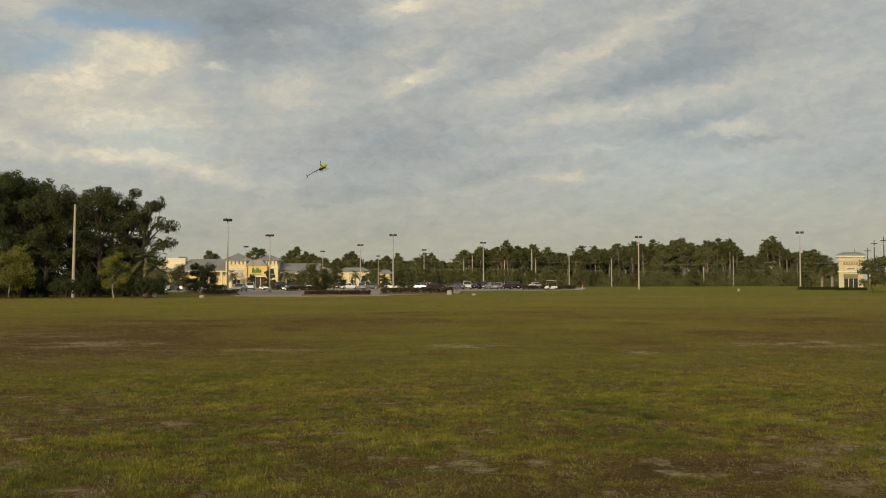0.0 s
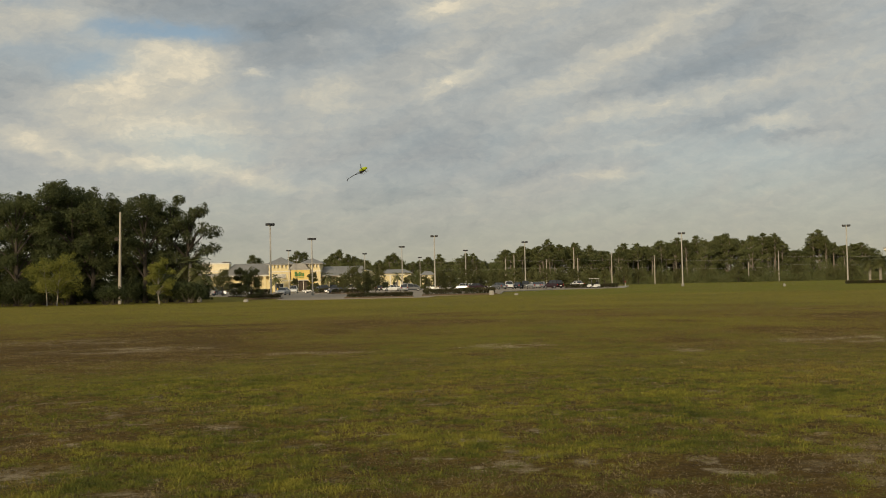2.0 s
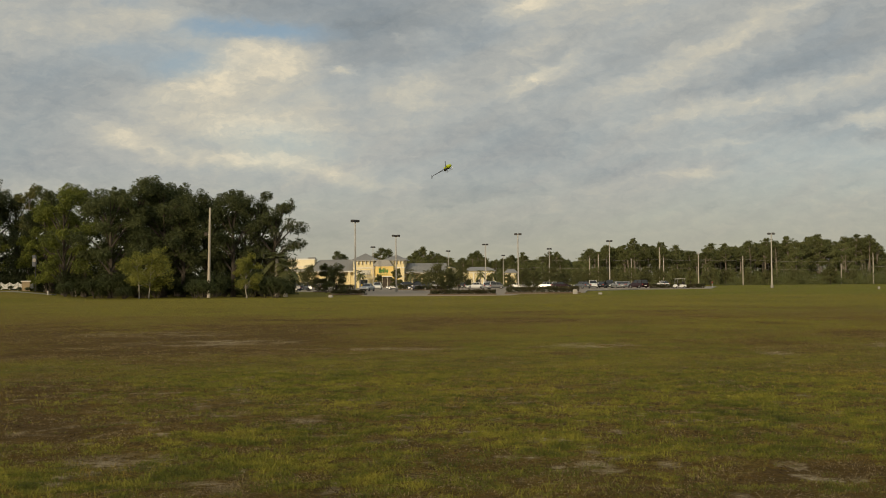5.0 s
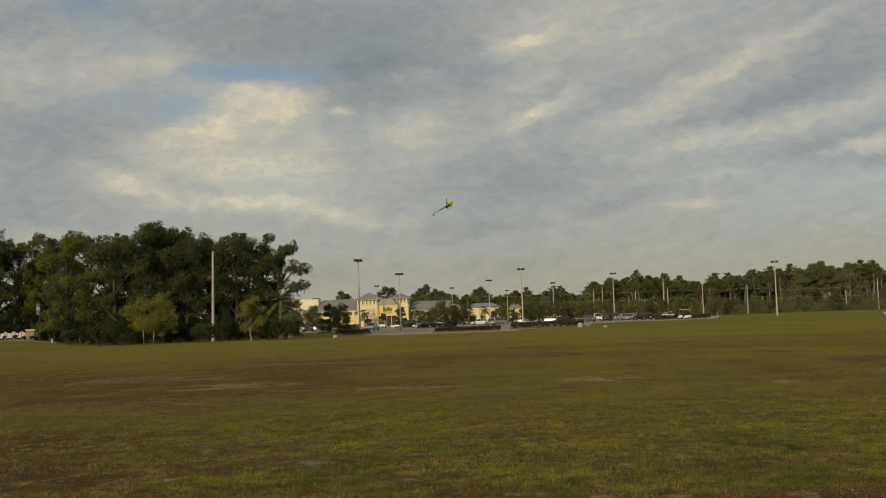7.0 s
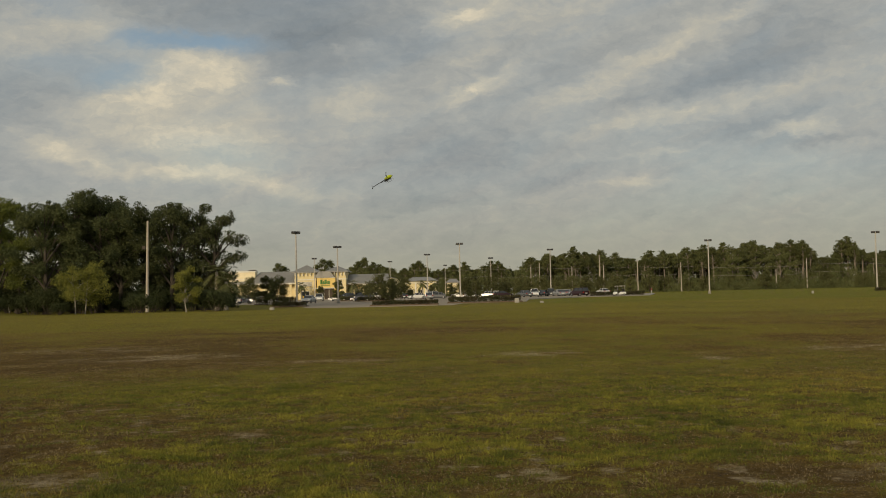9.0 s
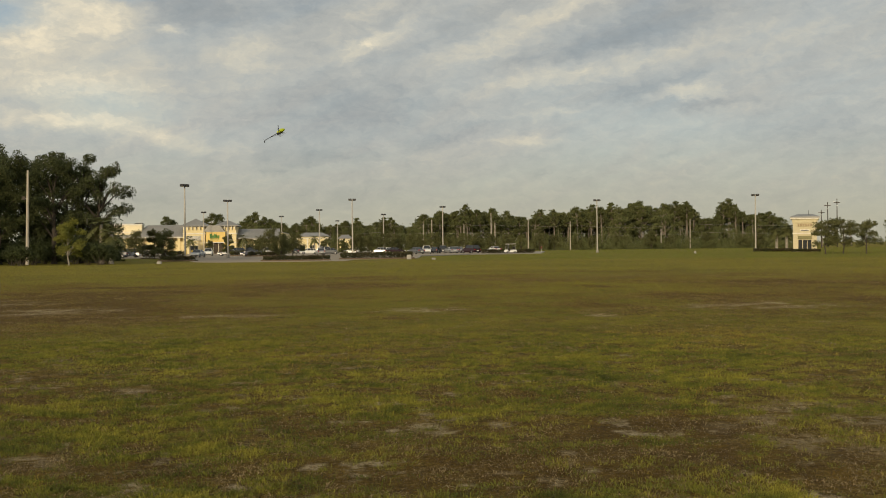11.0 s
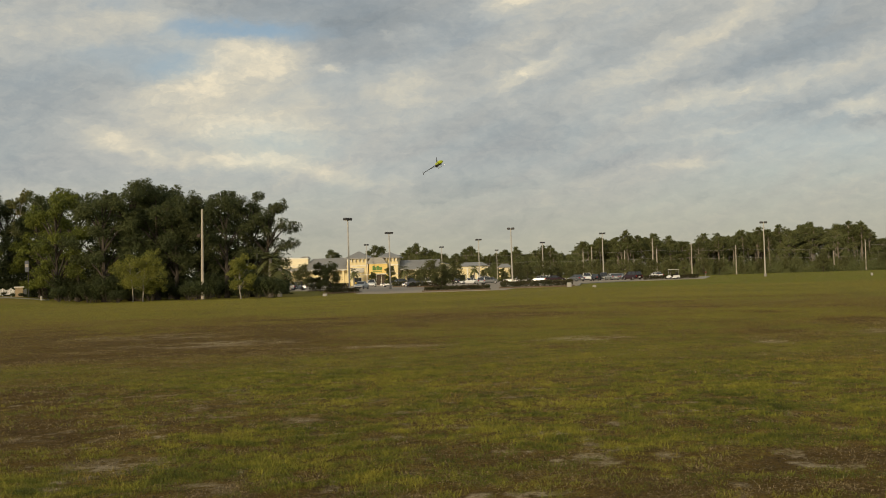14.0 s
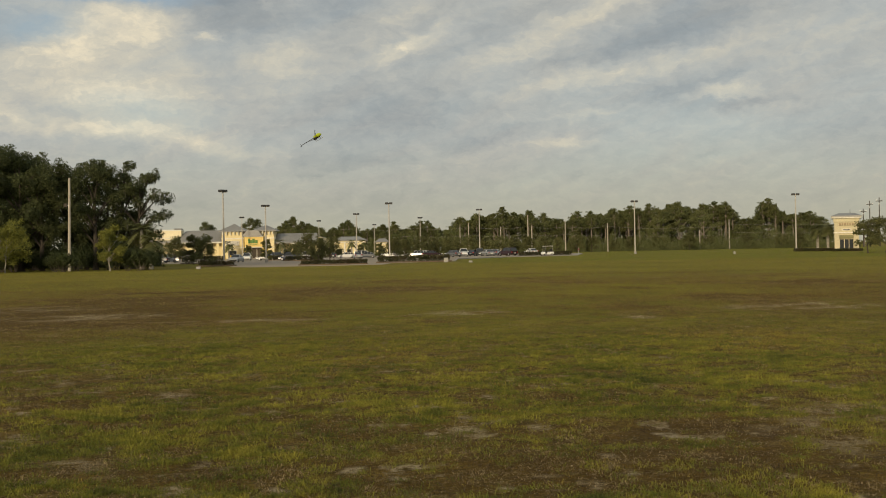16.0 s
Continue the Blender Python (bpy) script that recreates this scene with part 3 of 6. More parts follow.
def blades(name, count, seed, near, far, chance, size, mat, label, per=11, flat=0.0, thick=1.0, spread=1.0, simple=False):
    """Bushy tufts whose fine blades lean outwards; simple ones are single slivers for the distance."""
    g = np.random.default_rng(seed)
    a = np.radians(g.uniform(-31, 31, count * 6))
    r = near * (far / near) ** g.uniform(0, 1, count * 6)
    x, y = r * np.sin(a), r * np.cos(a)
    keep = g.uniform(0, 1, len(x)) < chance(x, y)
    x, y, r = x[keep][:count], y[keep][:count], r[keep][:count]
    wide = np.repeat(g.uniform(0.45, 1.45, len(x)), per)
    x, y, r = np.repeat(x, per), np.repeat(y, per), np.repeat(r, per)
    n = len(x)
    s = g.uniform(0, 2 * np.pi, n)
    off = 0.05 * spread * np.sqrt(g.uniform(0, 1, n)) * wide * (1 + 0.06 * r)
    x, y = x + np.cos(s) * off, y + np.sin(s) * off
    h = size * g.uniform(0.3, 1.5, n) * wide
    w = np.maximum(0.0024, 0.00029 * r) * g.uniform(0.6, 1.3, n) * thick
    t = g.uniform(0, 2 * np.pi, n)
    lean = g.uniform(0.2, 2.1, n) + flat * 2
    s = s + g.normal(0, 0.9, n)
    z = relief(x, y) - 0.005
    px, py = np.cos(t) * w, np.sin(t) * w
    dx, dy = np.cos(s) * lean * h * 0.75, np.sin(s) * lean * h * 0.75
    tip = np.stack([x + dx, y + dy, z + h * np.maximum(0.12, (1 - 0.35 * lean) * (1 - flat))], 1)
    if simple:
        v = np.stack([np.stack([x - px, y - py, z], 1), np.stack([x + px, y + py, z], 1), tip], 1).reshape(-1, 3)
        f = np.arange(n * 3).reshape(-1, 3)
    else:
        v = np.stack([np.stack([x - px * 0.6, y - py * 0.6, z], 1), np.stack([x + px * 0.6, y + py * 0.6, z], 1),
                      np.stack([x + px + dx * 0.4, y + py + dy * 0.4, z + h * 0.6 * (1 - flat)], 1), np.stack([x - px + dx * 0.4, y - py + dy * 0.4, z + h * 0.6 * (1 - flat)], 1), tip], 1).reshape(-1, 3)
        k = np.arange(n)[:, None] * 5
        f = np.concatenate([k + [0, 1, 2], k + [0, 2, 3], k + [3, 2, 4]])
    return tagged(arrays(name, v, f, mat), label, "grass", kind="stuff")


def green_chance(x, y):
    bare = np.clip(1.0 - 0.95 * soil_at(x, y) - 0.95 * sand_at(x, y), 0.015, 1)
    return bare * np.clip(lush_at(x, y), 0.03, 1) * (1 - 0.6 * dry_at(x, y) ** 2)


def dry_chance(x, y):
    return np.clip(0.06 + 0.75 * dry_at(x, y) ** 2 - 0.2 * soil_at(x, y), 0.02, 1) * np.clip(layers(x, y, 0.5, 91, 3) * 3.2 - 1.0, 0.06, 1)


def bare_chance(x, y):
    return np.clip(0.10 + soil_at(x, y) + 0.5 * (1 - lush_at(x, y)), 0, 1) * np.clip(layers(x, y, 0.25, 95, 3) * 3.4 - 1.1, 0.1, 1)


M_BLADE = grass_material("grass_blades", [(0.45, (0.066, 0.080, 0.017)), (0.54, (0.142, 0.152, 0.025)), (0.60, (0.205, 0.203, 0.031)), (0.67, (0.295, 0.270, 0.042))], 0.6, 0.3)
M_MIDGRASS = grass_material("middle_grass", [(0.44, (0.100, 0.116, 0.022)), (0.54, (0.158, 0.162, 0.027)), (0.60, (0.200, 0.194, 0.032)), (0.68, (0.250, 0.230, 0.041))], 0.4, 0.12)
M_STRAW = grass_material("straw_blades", [(0.42, (0.17, 0.128, 0.032)), (0.56, (0.27, 0.205, 0.038)), (0.70, (0.35, 0.275, 0.06))], 0.9)
M_LITTER = grass_material("dead_brown_thatch", [(0.46, (0.048, 0.032, 0.017)), (0.55, (0.120, 0.082, 0.036)), (0.62, (0.27, 0.205, 0.105))], 1.6, 0.75)
M_BLEACHED = grass_material("bleached_straw", [(0.44, (0.20, 0.155, 0.085)), (0.56, (0.36, 0.295, 0.18)), (0.66, (0.50, 0.43, 0.29))], 1.5, 0.4)
M_FADEDSTRAW = grass_material("faded_straw", [(0.44, (0.10, 0.068, 0.022)), (0.56, (0.18, 0.128, 0.045)), (0.66, (0.30, 0.23, 0.11))], 0.5, 0.4)
M_FARGRASS = grass_material("far_grass", [(0.44, (0.178, 0.174, 0.026)), (0.56, (0.232, 0.216, 0.032)), (0.66, (0.288, 0.255, 0.042))], 0.12, 0.15)
M_FARDRY = leaf("far_dry_grass", (0.255, 0.198, 0.042), (0.205, 0.152, 0.035), 0.2, 0.12)
M_VERGE = leaf("verge_grass", (0.115, 0.150, 0.022), (0.165, 0.175, 0.026), 0.1, 0.12)
blades("green_grass_tufts", 15000, 1, 5.8, 19, green_chance, 0.036, M_BLADE, "low bushy tufts of olive green grass in the field", 20)
blades("dry_grass_tufts", 3400, 2, 5.8, 24, dry_chance, 0.036, M_STRAW, "dry straw-coloured tufts among the grass", 16)
blades("dead_grass_litter", 13000, 3, 5.8, 26, bare_chance, 0.026, M_LITTER, "dark dead thatch standing between the tufts", 13, 0.15, 1.0, 1.5)
blades("bleached_grass_litter", 3400, 4, 5.8, 20, lambda x, y: np.clip(0.03 + 1.0 * sand_at(x, y) + 0.16 * soil_at(x, y), 0, 1) * np.clip(layers(x, y, 0.2, 97, 3) * 3.4 - 1.1, 0.05, 1), 0.022, M_BLEACHED, "pale bleached straw on bare sandy ground", 12, 0.35, 0.8, 1.2)
blades("bleached_grass_streaks", 4200, 24, 19, 36, lambda x, y: np.clip(1.5 * sand_at(x, y) - 0.15, 0, 1), 0.026, M_BLEACHED, "pale dead grass in streaks over sandy ground", 10, 0.0, 1.3, 1.6, True)
blades("faded_grass_litter", 9000, 14, 19, 60, lambda x, y: np.clip(0.04 + 1.1 * soil_at(x, y) ** 1.5, 0, 1) * np.clip(layers(x, y * 0.6, 0.9, 107, 3) * 4 - 1.5, 0.05, 1), 0.032, M_FADEDSTRAW, "faded brown straw over the bare ground", 12, 0.0, 1.2, 1.8, True)
blades("green_grass_further_off", 24000, 11, 17, 50, lambda x, y: green_chance(x, y) * np.clip(1.5 - np.hypot(x, y) / 34, 0.3, 1), 0.033, M_MIDGRASS, "olive green grass over the middle of the field", 14, 0.0, 1.0, 2.6, True)
blades("distant_grass", 36000, 5, 34, 119, lambda x, y: np.clip(1.0 - 0.9 * soil_at(x, y), 0.03, 1) * np.clip(layers(x, y * 0.5, 4.0, 99, 3) * 2.2 - 0.35, 0.2, 1), 0.026, M_FARGRASS, "olive grass over the far part of the field", 9, 0.0, 1.5, 7.0, True)
blades("distant_dry_grass", 9000, 6, 30, 119, lambda x, y: np.clip(0.5 - 0.3 * soil_at(x, y), 0.04, 1) * np.clip(layers(x, y * 0.5, 5.0, 103, 3) * 2.6 - 0.7, 0.08, 1), 0.028, M_FARDRY, "yellow-brown grass over the far part of the field", 8, 0.0, 1.5, 6.0, True)


def verge(x, y):
    """Grass between the car park and the woods."""
    return (x > np.interp(y, [119, 131, 160, 190, 204, 250, 300, 345], [7, 8, 10, 13, 36, 46, 48, 48])) * (y < 340) * 1.0


blades("verge_grass", 8000, 7, 117, 340, verge, 0.05, M_VERGE, "brighter mown grass beyond the field", 7, 0.0, 1.1, 6.0)


# ---- the car park ----
def bearing(az, d, z=0.0):
    az += 0.17 * min(1.0, max(0.0, (-11.0 - az) / 5.0))
    return (d * math.sin(radians(az)), d * math.cos(radians(az)), z)


def slab(name, outline, z0, z1, mat, label, category, kind="structure"):
    bm = bmesh.new()
    lo, hi = [bm.verts.new((x, y, z0)) for x, y in outline], [bm.verts.new((x, y, z1 + float(rise(x, y)))) for x, y in outline]
    bm.faces.new(hi)
    for i in range(len(lo)):
        j = (i + 1) % len(lo)
        bm.faces.new((lo[i], lo[j], hi[j], hi[i]))
    bmesh.ops.recalc_face_normals(bm, faces=bm.faces)
    return tagged(part(name, bm, mat), label, category, kind=kind)


LOT = [(-19.5, 127), (-16, 122), (-1.5, 123), (-0.5, 136), (8, 141), (10, 170), (20, 188), (34, 198), (43, 250), (45, 300), (30, 345), (-22, 345), (-90, 312), (-84, 240), (-37, 190), (-25, 152)]
slab("car_park_road", LOT, -0.2, 0.03, M_ASPHALT, "worn pale grey asphalt of the car park", "road")
ROAD = [bearing(a, d)[:2] for a, d in ((-50, 118), (-36, 122), (-30, 124), (-27, 126), (-25.2, 128), (-25.0, 131), (-27, 134), (-30, 133), (-36, 132), (-50, 131))]
slab("side_road", ROAD, -0.2, 0.03, M_ASPHALT, "strip of grey asphalt road by the trees", "road")
slab("access_pavement", [(33.2, 198), (34.8, 198), (45, 250), (43.2, 250)], -0.2, 0.12, M_KERB, "pale concrete strip along the car park", "pavement")


def kerb(points, name="kerb"):
    bm = bmesh.new()
    for (x0, y0), (x1, y1) in zip(points, points[1:]):
        d = Vector((x1 - x0, y1 - y0, 0)).normalized() * 0.09
        q = Vector((-d.y, d.x, 0))
        vs = [bm.verts.new(Vector((x, y, z + float(rise(x, y)))) + s * q) for x, y in ((x0, y0), (x1, y1)) for z in (-0.1, 0.14) for s in (-1, 1)]
        for f in ((0, 2, 3, 1), (4, 5, 7, 6), (0, 4, 6, 2), (1, 3, 7, 5), (2, 6, 7, 3)):
            bm.faces.new([vs[k] for k in f])
    bmesh.ops.recalc_face_normals(bm, faces=bm.faces)
    return tagged(part(name, bm, M_KERB), "raised pale concrete kerb along the asphalt", "kerb", kind="structure")


kerb(LOT[4:10])
kerb([bearing(a, d - 0.2)[:2] for a, d in ((-50, 118), (-36, 122), (-30, 124), (-27, 126), (-25.2, 128), (-25.0, 131))])


def island(x0, y0, x1, y1):
    return slab("planting_island", [(x0, y0), (x1, y0), (x1, y1), (x0, y1)], -0.1, 0.17, M_MULCH, "planting island with brown mulch in the car park", "planting bed")


for isle in ((-11.9, 128, -3.5, 131), (-2.6, 138, 7.4, 142.5), (-26.2, 138.5, -21.4, 141.5), (-37.6, 184, -30.0, 187), (-28, 228, -17, 231), (-22, 205, -14, 208)):
    island(*isle)

bay = boxes((-0.05, 0, 0.03, 0.05, 5.2, 0.036))
bay_line = tagged(part("bay_line", bay, M_LINE), "white painted line between two parking bays", "road marking", "parking bay lines", "structure")
for row_y, xs in ((190, range(-48, 26, 3)), (228, range(-60, 34, 3)), (262, range(-66, 40, 3))):
    for x in xs:
        if x % 4:
            copy_thing(bay_line, pose(x, row_y, 0))
bay_line.matrix_basis = pose(-50, 228, 0)


# ---- leaves and trees ----
def leaves(g, clumps, count, size, flat=0.7):
    """Folded leaf sprays in soft clumps: rows of x, y, z, radius. Gives points and faces."""
    c = np.asarray(clumps, dtype=float)
    weight = c[:, 3] ** 2
    k = g.choice(len(c), count, p=weight / weight.sum())
    d = g.normal(0, 1, (count, 3))
    d /= np.linalg.norm(d, axis=1)[:, None]
    rad = c[k, 3] * g.uniform(0, 1, count) ** 0.45
    p = c[k, :3] + d * rad[:, None] * np.array([1, 1, flat])
    n = d * 0.6 + g.normal(0, 0.6, (count, 3)) + np.array([0, 0, 0.5])
    n /= np.linalg.norm(n, axis=1)[:, None]
    a = np.cross(n, g.normal(0, 1, (count, 3)))
    a /= np.linalg.norm(a, axis=1)[:, None]
    b = np.cross(n, a)
    s = (size * g.uniform(0.55, 1.35, count))[:, None]
    v = np.stack([p - a * s, p - b * s * 0.55 + n * s * 0.18, p + a * s, p + b * s * 0.55 + n * s * 0.18], 1).reshape(-1, 3)
    return v, np.arange(count * 4).reshape(-1, 4)


def tree(name, seed, height, width, mat, bark, label, count=3500, size=0.26, trunk=0.32, limbs=11, low=0.3, clump=0.17, lean=(0, 0), trunks=1, moss=0, split=True, sprays=7):
    """A broad-leaved tree: tapered trunk, limbs, and leaf clumps at the limbs' ends. Crown from low to 1 of the height."""
    g = np.random.default_rng(seed)
    ob = thing(name, (0, 0, 0), label, "tree")
    bm = bmesh.new()
    clumps = []
    for t in range(trunks):
        ox = 0 if trunks == 1 else (t - (trunks - 1) / 2) * width * 0.22
        fork = Vector((ox + lean[0] * 0.3 + g.normal(0, 0.1), lean[1] * 0.3, height * (low * 0.9)))
        top = Vector((ox * 1.6 + lean[0], lean[1], height * 0.86))
        tube(bm, [(ox, 0, -0.15), (ox, 0, 0.25), fork * 0.55 + Vector((ox, 0, 0)) * 0.45, fork, fork.lerp(top, 0.5), top], [trunk * 1.5, trunk, trunk * 0.85, trunk * 0.75, trunk * 0.45, trunk * 0.12])
        for i in range(limbs // trunks):
            a = 2 * math.pi * (i + g.uniform(0, 0.7)) / (limbs // trunks) * 1.618 * 2
            f = (i + 0.5) / (limbs // trunks)
            z = height * (low + (0.93 - low) * f)
            reach = width / 2 * math.sqrt(max(0.08, 1 - (2 * (f * 0.92) - 0.72) ** 2 * 0.75)) * g.uniform(0.55, 1.0)
            tip = Vector((ox + lean[0] * f + reach * math.cos(a), lean[1] * f + reach * math.sin(a), z + g.normal(0, 0.03) * height))
            start = fork.lerp(top, max(0.0, f - 0.25))
            mid = start.lerp(tip, 0.55) + Vector((0, 0, 0.06 * height))
            spars = bmesh.new() if split else bm
            tube(spars, [start, mid, tip], [trunk * 0.42 * (1.2 - f * 0.6), trunk * 0.26, trunk * 0.06], 5)
            if split:
                part("limb", spars, bark, ob)
            r = clump * width * g.uniform(0.75, 1.2)
            clumps += [(*tip, r), (*mid.lerp(tip, 0.4), r * 0.85)]
            for _ in range(sprays):
                o = Vector(np.clip(g.normal(0, 1, 3), -1.1, 1.1)) * r * 0.6
                clumps.append((*(tip + o), r * g.uniform(0.22, 0.5)))
    clumps += [(*top, clump * width * 0.9), (*fork.lerp(top, 0.8), clump * width), (*fork.lerp(top, 0.6), clump * width)]
    part("trunk", bm, bark, ob)
    v, f = leaves(g, clumps, count, size)
    v[:, 2] = np.maximum(v[:, 2], 0.15)
    arrays("crown", v, f, mat, ob)
    if moss:
        p = np.asarray(clumps)[g.integers(0, len(clumps), moss)]
        x, y, z = p[:, 0] + g.normal(0, 0.3, moss), p[:, 1] + g.normal(0, 0.3, moss), p[:, 2] - 0.1
        h, w = g.uniform(0.25, 0.85, moss), g.uniform(0.06, 0.16, moss)
        t = g.uniform(0, 3.14, moss)
        cx, cy = np.cos(t) * w, np.sin(t) * w
        q = np.stack([np.stack([x - cx, y - cy, z], 1), np.stack([x + cx, y + cy, z], 1), np.stack([x + cx * 0.6, y + cy * 0.6, z - h * 0.6], 1), np.stack([x, y, z - h], 1)], 1).reshape(-1, 3)
        tagged(arrays("hanging_moss", q, np.arange(moss * 4).reshape(-1, 4), M_MOSS, ob), kind="stuff")
    return ob


def pine(name, seed, height, mat, label, spread=3.2, count=1100, size=0.36, bare=0.55):
    """A tall pine: a long bare trunk under a rounded crown of billowing pads, with gaps between them."""
    g = np.random.default_rng(seed)
    ob = thing(name, (0, 0, 0), label, "tree")
    bm = bmesh.new()
    bend = g.normal(0, 0.35, 2)
    tube(bm, [(0, 0, -0.2), (bend[0] * 0.3, bend[1] * 0.3, height * 0.4), (bend[0], bend[1], height * 0.95)], [0.3, 0.22, 0.06], 6)
    clumps = []
    n = 15
    for i in range(n):
        f = (i + 0.5) / n
        z = height * (bare + (0.95 - bare) * f)
        a = i * 2.4 + g.uniform(-0.5, 0.5)
        dome = math.sqrt(max(0.05, 1 - (f * 1.15 - 0.35) ** 2 * 1.9))
        reach = spread * dome * g.uniform(0.25, 0.85)
        tip = (bend[0] + reach * math.cos(a), bend[1] + reach * math.sin(a), z + g.uniform(-0.3, 0.3))
        tube(bm, [(bend[0] * f, bend[1] * f, z - 1.0), tip], [0.10, 0.03], 4)
        r = spread * g.uniform(0.26, 0.42)
        clumps.append((*tip, r))
        for _ in range(3):
            o = g.normal(0, 0.55, 3) * r
            clumps.append((tip[0] + o[0], tip[1] + o[1], tip[2] + 0.25 * r + 0.6 * o[2], r * g.uniform(0.35, 0.6)))
    clumps.append((bend[0], bend[1], height * 0.95, spread * 0.36))
    part("trunk", bm, M_PINEBARK, ob)
    v, f = leaves(g, clumps, count, size, 0.72)
    arrays("crown", v, f, mat, ob)
    return ob


def shrub(name, seed, width, height, mat, label, count=700, size=0.2):
    g = np.random.default_rng(seed)
    ob = thing(name, (0, 0, 0), label, "shrub")
    bm = bmesh.new()
    clumps = []
    for i in range(7):
        a = i * 2.4
        tip = (width * 0.34 * math.cos(a) * g.uniform(0.4, 1), width * 0.34 * math.sin(a) * g.uniform(0.4, 1), height * g.uniform(0.35, 0.85))
        tube(bm, [(tip[0] * 0.2, tip[1] * 0.2, -0.05), tip], [0.05, 0.015], 4)
        clumps.append((*tip, min(width * 0.3, height * 0.42)))
    part("stem", bm, M_BARK, ob)
    v, f = leaves(g, clumps, count, size, 0.9)
    v[:, 2] = np.maximum(v[:, 2], 0.05)
    arrays("foliage", v, f, mat, ob)
    return ob


def hedge(x0, y0, x1, y1, h, seed, label, base=0.17, mat=None):
    g = np.random.default_rng(seed)
    ob = thing("hedge", ((x0 + x1) / 2, (y0 + y1) / 2, base), label, "hedge")
    w, d = abs(x1 - x0) / 2, abs(y1 - y0) / 2
    n = int(230 * (w * 2) * max(1, h))
    p = np.stack([g.uniform(-w, w, n), g.uniform(-d, d, n), g.uniform(0.02, 1, n) ** 0.7 * h], 1)
    p[:, 2] *= 0.8 + 0.3 * layers(p[:, 0] + x0, p[:, 1], 1.2, seed, 2)
    v, f = leaves(g, np.column_stack([p, np.full(n, 0.12)]), n * 2, 0.10, 1.0)
    v[:, 2] = np.maximum(v[:, 2], 0.01)
    arrays("foliage", v, f, mat or M_HEDGE, ob)
    bm = bmesh.new()
    for i in range(max(3, int(w * 2.5))):
        x = -w + 2 * w * (i + 0.5) / max(3, int(w * 2.5))
        tube(bm, [(x, 0, -0.03), (x + g.normal(0, 0.1), g.normal(0, 0.1), h * 0.7)], [0.04, 0.015], 4)
    part("stems", bm, M_BARK, ob)
    return ob


def place(ob, az, d, scale=1.0, turn=0.0, z=0.0, wide=None):
    at = bearing(az, d, z)
    m = pose(at[0], at[1], z + float(rise(at[0], at[1])), 0, 0, turn)
    ob.matrix_basis = m @ Matrix.Diagonal((wide or scale, wide or scale, scale, 1))
    return ob


def again(ob, az, d, scale=1.0, turn=0.0, wide=None):
    c = copy_thing(ob, Matrix.Identity(4))
    return place(c, az, d, scale, turn, wide=wide)


# the grove: big oaks at the edge of the field
OAK = "tall dark green oak in the grove beside the field"
oaks = [
    tree("oak_tree", 101, 15, 10.5, M_OAK, M_BARK, OAK, 23000, 0.115, 0.42, 17, 0.26, 0.14),
    tree("oak_tree", 102, 15, 9.0, M_OAK, M_BARK, OAK, 21000, 0.115, 0.38, 16, 0.24, 0.14),
    tree("oak_tree", 103, 15, 8.0, M_OAK, M_BARK, OAK, 15000, 0.11, 0.35, 15, 0.28, 0.125, moss=110),
]
vine_tree = tree("vine_covered_tree", 104, 14.5, 8.5, M_VINE, M_BARK, "tall tree overgrown with yellow-green vines in the grove", 26000, 0.105, 0.3, 26, 0.1, 0.125)
brown_tree = tree("browning_tree", 105, 13.5, 6.0, M_BROWN, M_PALEBARK, "thin tree with browning leaves in the grove", 8500, 0.10, 0.2, 14, 0.35, 0.11)
edge_oak = tree("mossy_oak", 106, 13.0, 8.2, M_OAK, M_BARK, "oak with open overhanging limbs and hanging moss", 17000, 0.10, 0.32, 26, 0.30, 0.115, lean=(1.4, 0), moss=320)
place(edge_oak, -14.05, 134, 0.97)
place(vine_tree, -24.6, 137, 0.98, 40)
place(brown_tree, -26.3, 168, 1.24, 10)
place(oaks[0], -20.9, 136, 1.02, 20)
place(oaks[1], -16.0, 133, 0.94, 70)
place(oaks[2], -14.6, 137, 0.93, 0)
for az, d, k, s, turn in ((-22.3, 133, 1, 0.92, 15), (-19.6, 135, 0, 1.0, 160), (-18.6, 134, 1, 0.86, 80), (-17.4, 136, 0, 0.90, 250), (-28.0, 170, 0, 1.0, 30),
                          (-30.5, 168, 1, 1.02, 110), (-33, 166, 0, 1.03, 200), (-36, 166, 1, 1.08, 10), (-26.9, 172, 1, 1.03, 60), (-23.6, 147, 0, 1.0, 120),
                          (-21.5, 150, 1, 1.04, 200), (-18.9, 148, 0, 1.02, 300), (-16.8, 147, 1, 1.0, 33), (-15.3, 149, 2, 1.0, 190), (-29.2, 150, 0, 1.0, 75), (-25.2, 156, 0, 1.0, 140), (-20.0, 158, 0, 1.05, 11)):
    again(oaks[k], az, d, s, turn)
again(vine_tree, -25.4, 152, 0.84, 200)
again(vine_tree, -28.3, 166, 0.8, 120)
again(brown_tree, -25.5, 164, 1.15, 100)

young = tree("young_tree", 111, 5.7, 5.6, M_YOUNG, M_PALEBARK, "small yellow-green tree with pale stems before the grove", 16000, 0.08, 0.085, 20, 0.30, 0.2, trunks=2)
place(young, -20.6, 126, 0.93, 0)
young_b = tree("young_tree", 112, 5.2, 3.1, M_YOUNG, M_PALEBARK, "slender young tree with yellow-green leaves before the grove", 9500, 0.075, 0.085, 15, 0.22, 0.2)
place(young_b, -15.25, 119, 0.98)
again(young_b, -24.0, 140, 0.75, 50)

